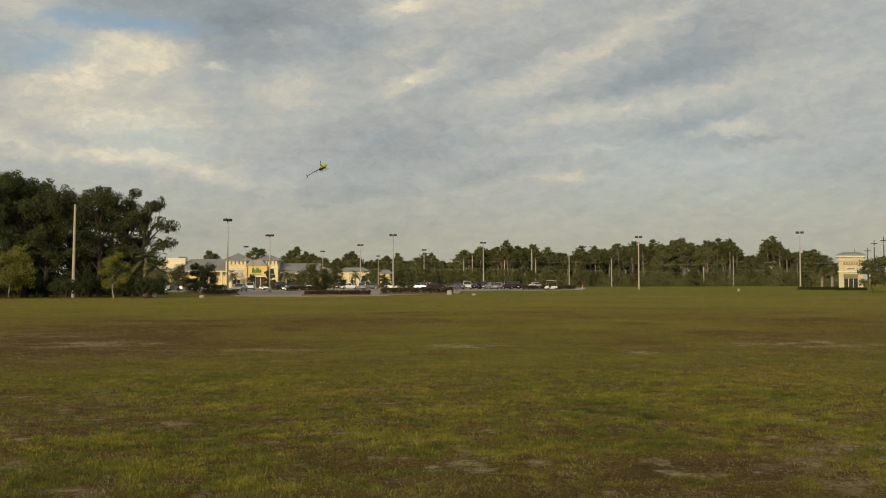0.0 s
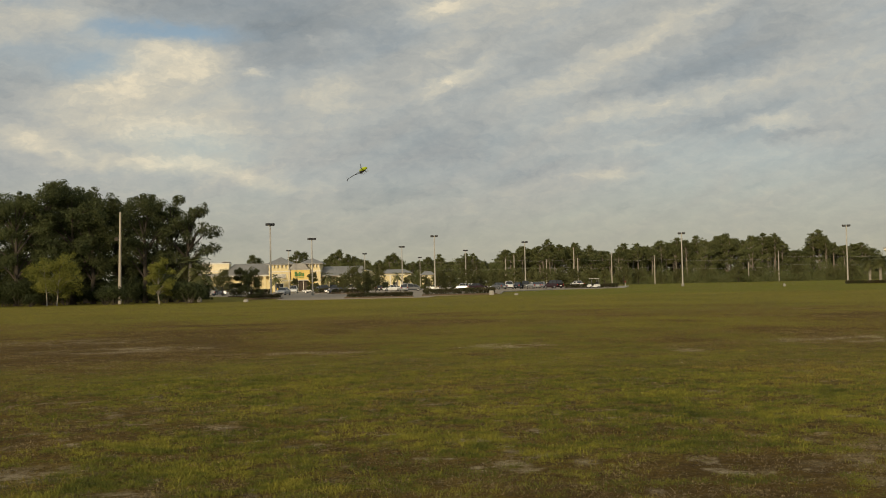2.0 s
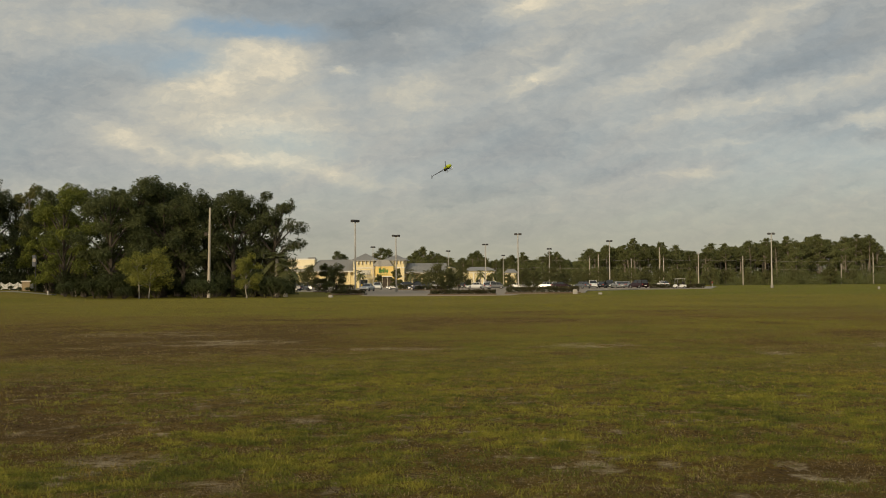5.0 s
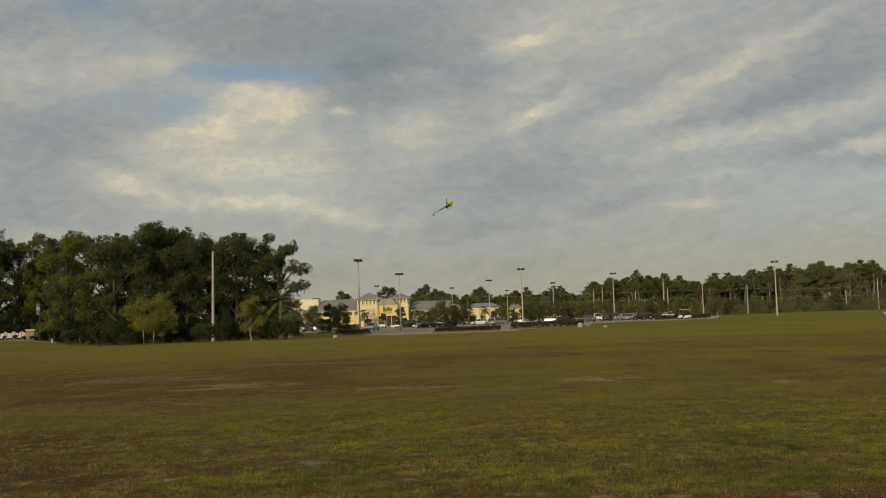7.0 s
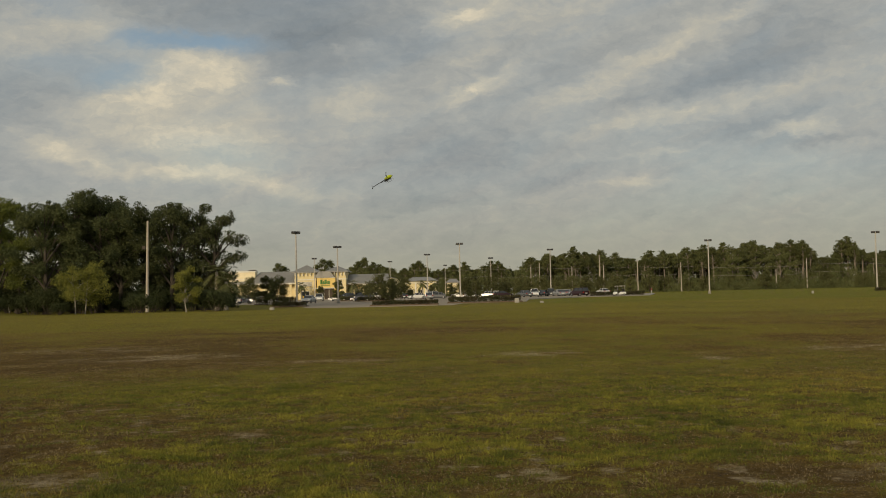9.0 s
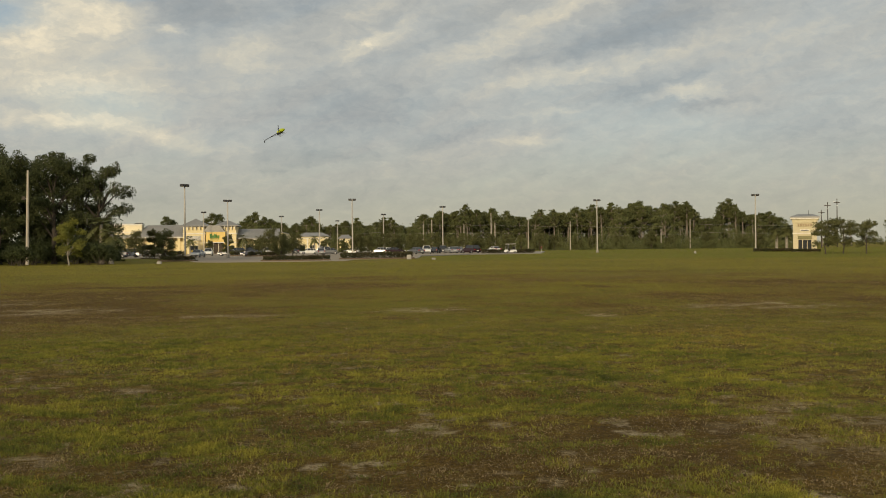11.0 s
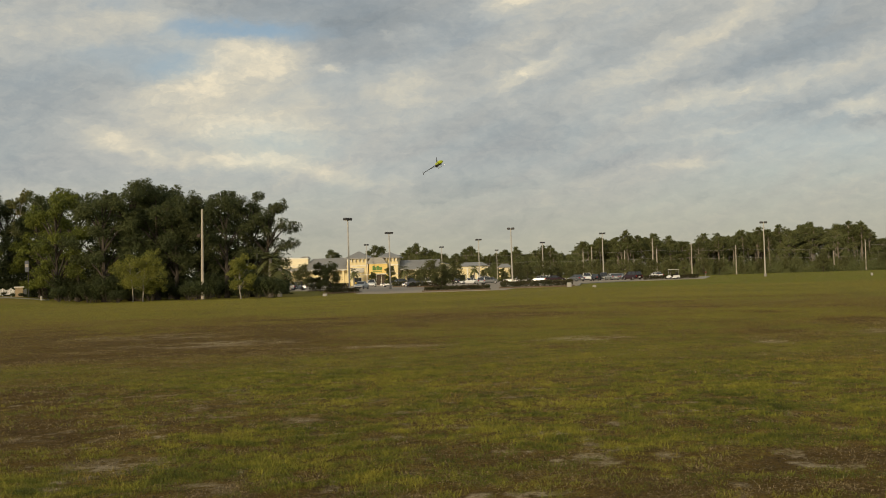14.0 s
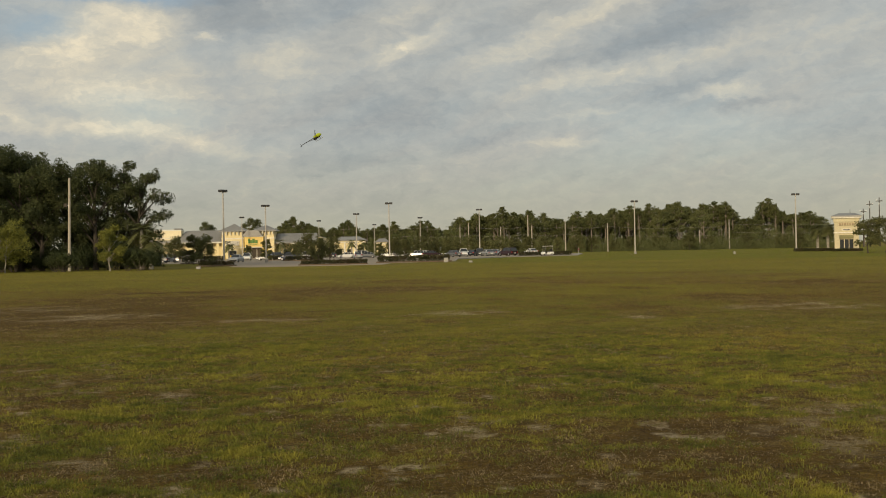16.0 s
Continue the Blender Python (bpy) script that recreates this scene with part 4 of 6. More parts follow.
bush = shrub("shrub", 121, 4.4, 3.2, M_SHRUB, "dense dark green shrub at the foot of the grove", 3600, 0.115)
bush_b = shrub("shrub", 122, 3.6, 2.2, M_SHRUB, "dense dark green shrub at the foot of the grove", 2600, 0.105)
place(bush, -14.3, 121, 0.75)
place(bush_b, -13.7, 119)
gs = np.random.default_rng(9)
for i in range(44):
    az = -36 + i * 0.515 + gs.uniform(-0.15, 0.15)
    if az < -24.6:
        again(bush_b, az, gs.uniform(164, 172), gs.uniform(0.8, 1.3), gs.uniform(0, 360))
        continue
    again(bush if i % 2 else bush_b, az, gs.uniform(126, 138), gs.uniform(0.7, 1.15), gs.uniform(0, 360))
for az, d, s in ((-17.6, 122, 0.9), (-18.0, 123, 0.7), (-13.5, 120, 0.8), (-21.6, 124, 0.6), (-24.5, 127, 0.7), (-13.3, 122, 0.8)):
    again(bush_b, az, d, s, az * 40)

# trees in the car park
LOTTREE = "small dark green oak planted in the car park"
lots = [tree("car_park_tree", 131 + i, 5.0, w, M_LOT, M_BARK, LOTTREE, 6500, 0.105, 0.09, 16, 0.2, 0.2) for i, w in enumerate((5.0, 4.1, 2.6))]
place(lots[0], -11.85, 215, 1.06, wide=1.0)
place(lots[1], -10.3, 172, 0.93)
place(lots[2], -7.0, 200, 0.86)
for az, d, k, s in ((-10.85, 176, 2, 0.98), (-4.85, 185, 0, 0.98), (-4.2, 192, 1, 0.85), (-3.6, 200, 0, 0.9), (-5.5, 215, 1, 0.7), (-0.85, 185, 2, 0.62), (-0.1, 205, 0, 0.82), (0.5, 215, 1, 0.78),
                    (1.4, 255, 0, 1.0), (2.2, 262, 0, 0.95), (2.9, 275, 1, 0.95), (3.5, 270, 0, 0.9), (4.2, 262, 0, 1.02), (4.9, 285, 1, 1.0), (5.6, 278, 0, 1.0), (6.5, 290, 0, 0.95), (7.3, 286, 1, 0.95),
                    (8.2, 300, 0, 0.95), (8.9, 290, 2, 0.9), (9.9, 300, 0, 1.0), (10.7, 305, 1, 0.9), (11.9, 312, 0, 0.72), (-1.9, 280, 2, 0.7), (-8.0, 262, 2, 0.75), (-13.6, 215, 1, 0.8), (-14.0, 235, 2, 0.8)):
    again(lots[k], az, d, s, az * 77)
for az, d, k, s in ((12.8, 330, 1, 0.9), (14.3, 336, 0, 1.0), (15.9, 325, 1, 1.15), (16.9, 338, 0, 0.9), (18.9, 335, 0, 1.0), (20.6, 330, 0, 0.9), (21.5, 328, 1, 1.0)):
    again(lots[k], az, d, s, az * 91)
right_tree = tree("dark_oak", 140, 5.2, 3.9, M_LOT, M_BARK, "small dense dark oak beside the corner building", 4500, 0.11, 0.1, 12, 0.22, 0.18)
place(right_tree, 24.75, 150, 0.95)
again(right_tree, 25.6, 152, 0.98, 140)
again(right_tree, 26.7, 150, 0.9, 60)
again(right_tree, 28.2, 156, 1.1, 60)

# pine woods on the far side, their height by bearing
SKYLINE = [(-6.6, 1.35), (-5.9, 1.79), (-5.5, 2.0), (-5.1, 1.71), (-4.7, 1.6), (-4.0, 1.37), (-3.3, 1.35), (-2.8, 1.61), (-2.5, 1.75), (-2.1, 1.37), (-1.2, 1.28), (-0.7, 1.48),
           (-0.1, 1.62), (0.7, 1.22), (1.3, 1.64), (1.8, 1.62), (2.1, 1.24), (3.1, 1.3), (3.5, 1.8), (3.9, 1.61), (4.4, 1.97), (5.5, 1.95)]
SKYLINE += [(5.9, 2.3), (6.4, 2.0), (7.3, 2.07), (7.8, 1.6), (8.15, 1.93), (8.85, 1.6), (9.87, 1.98), (10.2, 1.6), (10.7, 1.95), (12.0, 2.09), (12.7, 2.2), (13.9, 2.28),
            (15.4, 2.35), (16.5, 2.2), (17.1, 2.3), (17.8, 2.25), (18.15, 1.84), (18.4, 1.06), (18.8, 1.35), (19.3, 1.46), (19.7, 2.2), (20.0, 2.38), (20.3, 2.05), (20.7, 1.66), (22.1, 1.64), (22.5, 1.34), (23.0, 0.95), (33, 0.9)]
sky_az, sky_el = np.array(SKYLINE).T


def wood_height(az, d):
    return 1.6 + d * math.tan(radians(float(np.interp(az, sky_az, sky_el))))


PINE = "tall pine with a bare trunk in the far woods"
pines = [pine("pine_tree", 151, 18, M_PINE, PINE, 2.9, 5200, 0.145, 0.62), pine("pine_tree", 152, 18, M_PINE, PINE, 2.6, 4600, 0.145, 0.70), pine("pine_tree", 153, 18, M_PINE, PINE, 3.4, 6200, 0.15, 0.52),
         tree("woodland_tree", 154, 15, 8.0, M_PINE, M_PINEBARK, "broad leafy tree in the far woods", 4800, 0.21, 0.3, 12, 0.2, 0.17, split=False)]
gp = np.random.default_rng(77)
first = [True] * 4


def stand(k, az, d, h, wide):
    base = 15 if k == 3 else 18
    s = h / base
    if first[k]:
        first[k] = False
        return place(pines[k], az, d, s, gp.uniform(0, 360), wide=wide)
    return again(pines[k], az, d, s, gp.uniform(0, 360), wide=wide)


for az, el in SKYLINE:
    if el > 1.0 and az < 23:
        d = 385 if az > 3.1 else 470
        stand(int(gp.integers(0, 3)), az, d, wood_height(az, d) * 1.01, 1.05)
for i in range(150):
    az = -6.8 + i * 0.2 + gp.uniform(-0.1, 0.1)
    if az > 22.9:
        break
    d = gp.uniform(365, 420) if az > 3.1 else gp.uniform(455, 520)
    h = wood_height(az, d) * gp.uniform(0.72, 0.97)
    stand(3 if i % 3 == 0 else int(gp.integers(0, 3)), az, d, h, gp.uniform(0.85, 1.2))
for i in range(130):
    az = 3.2 + i * 0.152 + gp.uniform(-0.1, 0.1)
    if az > 22.7:
        break
    d = gp.uniform(385, 425)
    stand(int(gp.integers(0, 4)), az, d, wood_height(az, d) * gp.uniform(0.82, 0.98), gp.uniform(0.85, 1.15))
for i in range(45):
    az = -6.4 + i * 0.21 + gp.uniform(-0.1, 0.1)
    d = gp.uniform(480, 520)
    stand(2 + i % 2, az, d, wood_height(az, d) * gp.uniform(0.85, 0.99), gp.uniform(0.9, 1.25))
for az, d, h in ((-10.2, 380, 13.5), (-9.9, 385, 12.5), (-7.9, 390, 15.0), (-7.4, 392, 14.6), (-8.2, 395, 13.2), (-30, 300, 12), (24, 420, 8.5), (24.6, 420, 8.0), (26, 430, 9), (28, 430, 9), (30, 400, 9)):
    stand(2, az, d, h, 1.0)


def undergrowth(name, az0, az1, d0, d1, height, count, seed, label, mat=M_PINE):
    """Scrub and young trees that fill the foot of the woods."""
    g = np.random.default_rng(seed)
    az, d = np.radians(g.uniform(az0, az1, count)), g.uniform(d0, d1, count)
    top = height * np.clip(2.2 * layers(np.degrees(az) * 9, d / 9, 3.0, seed, 3) - 0.45, 0.15, 1.1)
    z = g.uniform(0.0, 1, count) * top
    c = np.stack([d * np.sin(az), d * np.cos(az), z, np.full(count, 0.5)], 1)
    v, f = leaves(g, c, count, 0.19)
    v[:, 2] = np.maximum(v[:, 2], 0.02)
    return tagged(arrays(name, v, f, mat), label, "undergrowth", kind="stuff")


undergrowth("woodland_undergrowth", 2.6, 23.2, 352, 380, 6.8, 80000, 5, "dense scrub and saplings under the far pines")
undergrowth("woodland_undergrowth", -7.4, 3.4, 440, 470, 11, 42000, 6, "dense scrub and saplings under the far pines")
undergrowth("woodland_undergrowth", 3.0, 12.0, 428, 440, 12, 34000, 15, "dense leafy wall at the back of the far woods")
undergrowth("woodland_undergrowth", 12.0, 18.3, 428, 440, 8, 16000, 16, "thin leafy wall at the back of the far woods")
undergrowth("woodland_undergrowth", 18.5, 23.0, 428, 440, 11, 20000, 17, "dense leafy wall at the back of the far woods")
undergrowth("roadside_scrub", 8.5, 24, 325, 345, 3.0, 22000, 7, "low scrub before the far woods")
undergrowth("woodland_undergrowth", -37, -12.5, 152, 166, 9, 42000, 8, "dense dark scrub inside the grove", M_SHRUB)
undergrowth("woodland_undergrowth", -37, -12.8, 170, 182, 8.5, 52000, 18, "dark scrub at the back of the grove", M_SHRUB)


# ---- buildings ----
def hip_roof(bm, x0, y0, x1, y1, z0, z1, ridge=0.0, over=0.0):
    x0, y0, x1, y1 = x0 - over, y0 - over, x1 + over, y1 + over
    cx, cy = (x0 + x1) / 2, (y0 + y1) / 2
    b = [bm.verts.new(p) for p in ((x0, y0, z0), (x1, y0, z0), (x1, y1, z0), (x0, y1, z0))]
    lo = [bm.verts.new(p) for p in ((x0, y0, z0 - 0.22), (x1, y0, z0 - 0.22), (x1, y1, z0 - 0.22), (x0, y1, z0 - 0.22))]
    t = [bm.verts.new((cx - ridge / 2, cy, z1)), bm.verts.new((cx + ridge / 2, cy, z1))] if ridge else [bm.verts.new((cx, cy, z1))] * 2
    if ridge:
        bm.faces.new((b[0], b[1], t[1], t[0]))
        bm.faces.new((b[2], b[3], t[0], t[1]))
    else:
        bm.faces.new((b[0], b[1], t[0]))
        bm.faces.new((b[2], b[3], t[0]))
    bm.faces.new((b[1], b[2], t[1]))
    bm.faces.new((b[3], b[0], t[0]))
    for i in range(4):
        j = (i + 1) % 4
        bm.faces.new((lo[i], lo[j], b[j], b[i]))
    bm.faces.new(lo[::-1])
    bmesh.ops.recalc_face_normals(bm, faces=bm.faces)
    return bm


def shopfront(ob, x, y, w, h, sill=0.0):
    """A dark framed window or glazed door with its panes, set into a wall that faces -y."""
    win = part("window", boxes((x - w / 2 - 0.12, y - 0.10, sill, x - w / 2, y + 0.15, sill + h + 0.12), (x + w / 2, y - 0.10, sill, x + w / 2 + 0.12, y + 0.15, sill + h + 0.12),
                               (x - w / 2, y - 0.10, sill + h, x + w / 2, y + 0.15, sill + h + 0.12)), M_TRIM, ob)
    k = max(1, round(w / 1.3))
    for i in range(k):
        part("pane", boxes((x - w / 2 + w * i / k + 0.03, y - 0.05, sill + 0.05, x - w / 2 + w * (i + 1) / k - 0.03, y - 0.01, sill + h - 0.03)), M_GLASS, win)
    return win


def supermarket():
    s = thing("supermarket", (-47.7, 318, 0), "cream and yellow stucco supermarket with grey metal roofs", "shop building")
    # x runs from -34 to 26 along the front, which faces the field
    part("main_wall", boxes((-33, 0.4, 0, 25, 45, 6.2)), M_STUCCO, s)
    part("flat_roof", boxes((-32.5, 4, 6.2, 24.5, 44.5, 6.5)), M_ROOF, s)
    # tall parapet at the far end
    part("parapet", boxes((-26.3, -0.6, 5.9, -16.7, 3, 8.85)), M_PALE, s, "pale cream stucco parapet")
    part("parapet_cap", boxes((-26.5, -0.8, 8.85, -16.5, 3.2, 9.25), (-26.4, -0.75, 6.65, -16.6, 0.2, 6.85)), M_TRIM, s)
    # canopy roof along the front, with seams
    bm = prism(bmesh.new(), [(-18.6, 5.0), (-1.3, 5.0), (-1.3, 5.2), (-18.6, 5.2)], -3.4, -3.2)
    part("fascia", bm, M_TRIM, s)
    for name, x0, x1, xt0, xt1, top, low_z in (("west_canopy_roof", -33.2, -19.1, -33.2, -18.9, 6.9, 5.45), ("canopy_roof", -19.0, -0.9, -15.5, -4.3, 8.9, 5.45), ("east_canopy_roof", 11.2, 24.5, 11.2, 23.8, 7.55, 4.75)):
        bm = bmesh.new()
        a = [bm.verts.new(p) for p in ((x0, -3.2, low_z), (x1, -3.2, low_z), (xt1, 2.6, top), (xt0, 2.6, top), (x0, -3.2, low_z - 0.25), (x1, -3.2, low_z - 0.25), (xt1, 2.6, low_z - 0.25), (xt0, 2.6, low_z - 0.25))]
        for f in ((0, 1, 2, 3), (4, 5, 1, 0), (5, 6, 2, 1), (7, 4, 0, 3), (6, 7, 3, 2), (7, 6, 5, 4)):
            bm.faces.new([a[k] for k in f])
        bmesh.ops.recalc_face_normals(bm, faces=bm.faces)
        roof = part(name, bm, M_ROOF, s)
        n = int((x1 - x0) / 0.9)
        for i in range(n + 1):
            u = i / n
            p, q = Vector((x0 + (x1 - x0) * u, -3.2, low_z + 0.03)), Vector((xt0 + (xt1 - xt0) * u, 2.6, top + 0.03))
            part("seam", tube(bmesh.new(), [p, q], [0.045, 0.045], 4), M_ROOF, roof)
    for x in (-32, -28.5, -25, -21.5, -18, -13.5, -9.5, -5.5, 13.2, 16.8, 20.4, 24):
        head = 4.5 if x > 10 else 5.2
        col = part("column", boxes((x - 0.35, -3.0, 0.9, x + 0.35, -2.3, head)), M_STUCCO, s)
        part("column_base", boxes((x - 0.5, -3.15, 0, x + 0.5, -2.15, 0.9), bevel=0.05), M_BROWNWALL, col)
        part("bracket", boxes((x - 0.6, -3.12, head - 0.35, x + 0.6, -2.2, head - 0.02)), M_TRIM, col)
    for x in (-30, -23.2, -15.6, -11.5, 15, 18.6, 22.2):
        shopfront(s, x, 0.4, 2.6, 2.7)
    # two towers with hipped roofs and the entrance between them
    for x0, x1, apex in ((-4.0, 2.4, 10.7), (5.9, 11.5, 10.2)):
        tower = part("tower", boxes((x0, -4.2, 0, x1, 3.5, 8.15)), M_STUCCO, s)
        part("tower_band", boxes((x0 - 0.12, -4.32, 6.0, x1 + 0.12, 3.6, 6.3), (x0 - 0.1, -4.3, 3.3, x1 + 0.1, 3.6, 3.5)), M_TRIM, tower)
        part("tower_roof", hip_roof(bmesh.new(), x0, -4.2, x1, 3.5, 8.5, apex, 0.0, 0.8), M_ROOF, tower)
        for i in range(6):
            bx = x0 + 0.3 + (x1 - x0 - 0.6) * i / 5
            part("bracket", prism(bmesh.new(), [(bx - 0.1, 8.25), (bx + 0.1, 8.25), (bx + 0.1, 7.3), (bx - 0.1, 7.3)], -4.9, -4.2), M_TRIM, tower)
        w = part("louvre", boxes((x0 + 1.2, -4.28, 4.1, x1 - 1.2, -4.2, 5.5)), M_ROOF, tower)
        for i in range(5):
            part("slat", boxes((x0 + 1.2, -4.34, 4.2 + i * 0.27, x1 - 1.2, -4.26, 4.3 + i * 0.27)), M_TRIM, w)
        shopfront(tower, (x0 + x1) / 2, -4.2, 2.2, 2.6)
    gable = part("gable_roof", prism(bmesh.new(), [(2.1, 6.7), (8.3, 6.7), (7.0, 8.5), (3.6, 8.5)], -5.9, 1.0), M_ROOF, s)
    board = part("sign_wall", boxes((2.9, -5.6, 3.5, 8.4, -4.25, 6.75), (2.9, -5.6, 0, 3.3, -4.25, 3.5), (8.0, -5.6, 0, 8.4, -4.25, 3.5)), M_STUCCO2, s, "yellow stucco wall that carries the green sign")
    part("sign_band", boxes((2.8, -5.7, 6.55, 8.5, -5.5, 6.75), (2.8, -5.7, 3.4, 8.5, -5.5, 3.62)), M_TRIM, board)
    # the sign: a plain green mark of seven strokes and a smaller line under it
    sign = part("sign", boxes((3.95, -5.72, 4.15, 6.75, -5.6, 4.3)), M_GREEN, board, "green raised sign lettering as plain shapes")
    for x, w, z0, z1 in ((3.95, 0.62, 4.65, 6.0), (4.66, 0.44, 4.65, 5.6), (5.19, 0.46, 4.65, 6.0), (5.73, 0.2, 4.65, 6.0), (6.0, 0.2, 4.65, 5.65), (6.28, 0.48, 4.65, 5.6)):
        part("stroke", boxes((x, -5.74, z0, x + w, -5.6, z1), bevel=0.05), M_GREEN, sign)
    # a flat dark sheet across the opening, its colour standing for shade
    part("entrance", boxes((3.3, -4.6, 0.0, 8.0, -4.5, 3.5)), M_INSIDE, s, "dark shaded entrance")
    for x in (3.4, 4.9, 6.4, 7.9):
        part("door_post", boxes((x - 0.06, -4.75, 0, x + 0.06, -4.6, 3.3)), M_TRIM, s)
    part("entrance_lintel", boxes((3.3, -5.2, 3.3, 8.0, -4.7, 3.48)), M_TRIM, s)
    for x, z in ((-19.0, 9.0), (-10, 6.5), (14, 6.5)):
        part("roof_unit", boxes((x - 1.1, 6, z - 0.3 if z > 7 else z, x + 1.1, 8, z + 0.75), bevel=0.08), M_DARK, s)
    part("shop_pavement", boxes((-34, -6.5, -0.1, 25.5, 0.4, 0.17)), M_KERB, s)
    return s


supermarket()


def small_shop(name, x, y, w, d, eave, ridge, label):
    s = thing(name, (x, y, 0), label, "shop building")
    part("wall", boxes((-w / 2, 0, 0, w / 2, d, eave)), M_STUCCO, s)
    part("roof", hip_roof(bmesh.new(), -w / 2, 0, w / 2, d, eave + 0.22, ridge, w * 0.6, 0.7), M_ROOF, s)
    part("cornice", boxes((-w / 2 - 0.15, -0.15, eave - 0.7, w / 2 + 0.15, 0.0, eave - 0.35)), M_TRIM, s)
    n = max(1, int(w / 3.2))
    for i in range(n):
        shopfront(s, -w / 2 + w * (i + 0.5) / n, 0.0, min(2.0, w / n * 0.6), 2.6)
        if i:
            part("pilaster", boxes((-w / 2 + w * i / n - 0.25, -0.25, 0, -w / 2 + w * i / n + 0.25, 0.0, eave - 0.7)), M_TRIM, s)
    return s


small_shop("small_shop", -17.3, 396, 11.5, 12, 5.7, 7.4, "cream shop building with a grey hipped roof")
small_shop("drive_through_kiosk", -5.1, 398, 4.2, 6, 4.9, 6.4, "narrow cream kiosk with a grey hipped roof")


def corner_building():
    s = thing("corner_building", (*bearing(23.75, 188)[:2], 0), "tall narrow cream stucco building with signs over its door", "shop building", turn=-24)
    part("wall", boxes((-1.9, 0, 0, 1.9, 9, 4.9)), M_FADED, s)
    part("attic", boxes((-2.05, -0.15, 4.9, 2.05, 9.1, 5.6)), M_FADED, s)
    part("cornice", boxes((-2.35, -0.45, 5.55, 2.35, 9.4, 5.75), (-2.1, -0.2, 3.05, 2.1, 0.0, 3.2)), M_TRIM, s)
    part("roof", hip_roof(bmesh.new(), -2.1, -0.2, 2.1, 9.1, 5.95, 6.5, 2.6, 0.3), M_ROOF, s)
    for x in (-1.55, 1.55):
        part("pier", boxes((x - 0.36, -0.22, 0, x + 0.36, 0.0, 3.05)), M_FADED, s)
    door = part("door_surround", boxes((-1.15, -0.06, 0, 1.1, 0.0, 2.75)), M_FADED, s)
    for x in (-0.75, 0.0, 0.72):
        part("pane", boxes((x - 0.32, -0.10, 0.08, x + 0.32, -0.06, 2.0)), M_GLASS, door)
    part("awning", prism(bmesh.new(), [(-1.15, 2.15), (1.1, 2.15), (1.1, 2.7), (-1.15, 2.7)], -0.35, -0.06), M_AWNING, s, "dull olive awning")
    up = part("upper_sign", boxes((-1.2, -0.03, 4.72, 1.15, 0.0, 4.76)), M_BROWNWALL, s, "unreadable brown sign letters as plain bars")
    for i in range(6):
        part("bar", boxes((-1.15 + i * 0.4, -0.22, 4.32 + 0.0, -0.87 + i * 0.4, -0.15, 4.74), bevel=0.02), M_BROWNWALL, up)
    part("lower_sign", boxes((-0.75, -0.08, 3.45, 0.75, 0.0, 3.78), bevel=0.03), M_TRIM, s)
    part("sign_bar", boxes((-0.6, -0.12, 3.54, 0.6, -0.08, 3.68)), M_DARK, s)
    part("mast", tube(bmesh.new(), [(0.6, 4, 6.2), (0.6, 4, 7.1)], [0.05, 0.03], 5), M_DARK, s)
    return s


corner_building()


# ---- poles ----
def light_pole(height, heads, label):
    s = thing("car_park_light", (0, 0, 0), label, "street lamp", "car park lights")
    part("base", tube(bmesh.new(), [(0, 0, -0.2), (0, 0, 0.55), (0, 0, 0.6)], [0.27, 0.27, 0.23], 12), M_KERB, s)
    part("pole", tube(bmesh.new(), [(0, 0, 0.6), (0, 0, height * 0.5), (0, 0, height)], [0.14, 0.115, 0.09], 10), M_POLE, s)
    part("arm", boxes((-0.4, -0.04, height - 0.16, 0.4, 0.04, height - 0.08)), M_DARK, s)
    for side in heads:
        bm = boxes((-0.31, -0.31, -0.18, 0.31, 0.31, 0.18), bevel=0.06)
        bmesh.ops.translate(bm, verts=bm.verts, vec=(side * 0.4, 0, height - 0.02))
        h = part("lamp_head", bm, M_DARK, s, "dark bronze box lamp head")
        part("lens", boxes((side * 0.4 - 0.27, -0.23, height - 0.235, side * 0.4 + 0.27, 0.23, height - 0.2)), M_GLASS, h)
    return s


LIGHT = "tall pale car park light with dark twin heads"
lamp = light_pole(11.0, (-1, 1), LIGHT)
lamp.matrix_basis = pose(*bearing(-9.25, 158), 0, 0, 55)
for az, d, turn, tall_by in ((-7.02, 184, 20, 0.9), (-0.33, 200, 0, 0.975), (-2.12, 246, 10, 0.95), (4.62, 248, 10, 1.0), (1.37, 312, 20, 1.03), (-8.28, 312, 10, 1.12), (-4.16, 335, 15, 1.06),
                             (-1.14, 400, 20, 1.07), (13.03, 210, 5, 0.95), (21.3, 206, 10, 0.97)):
    copy_thing(lamp, Matrix.Identity(4)).matrix_basis = pose(*bearing(az, d), 0, 0, turn - az) @ Matrix.Diagonal((1, 1, tall_by, 1))



def utility_pole(h, mat, label, cross=True, r=0.15):
    s = thing("utility_pole", (0, 0, 0), label, "utility pole", "utility poles")
    part("pole", tube(bmesh.new(), [(0, 0, -0.3), (0, 0, h * 0.5), (0, 0, h)], [r * 1.25, r, r * 0.72], 10), mat, s)
    if cross:
        part("bracket", boxes((-0.1, -0.2, h - 1.3, 0.1, 0.2, h - 1.15)), M_METAL, s)
    if cross == 2:
        arm = part("crossarm", boxes((-0.9, -0.06, h - 0.75, 0.9, 0.06, h - 0.6)), mat, s)
        for x in (-0.8, 0.0, 0.8):
            part("insulator", tube(bmesh.new(), [(x, 0, h - 0.6), (x, 0, h - 0.4)], [0.05, 0.03], 6), M_METAL, arm)
    return s


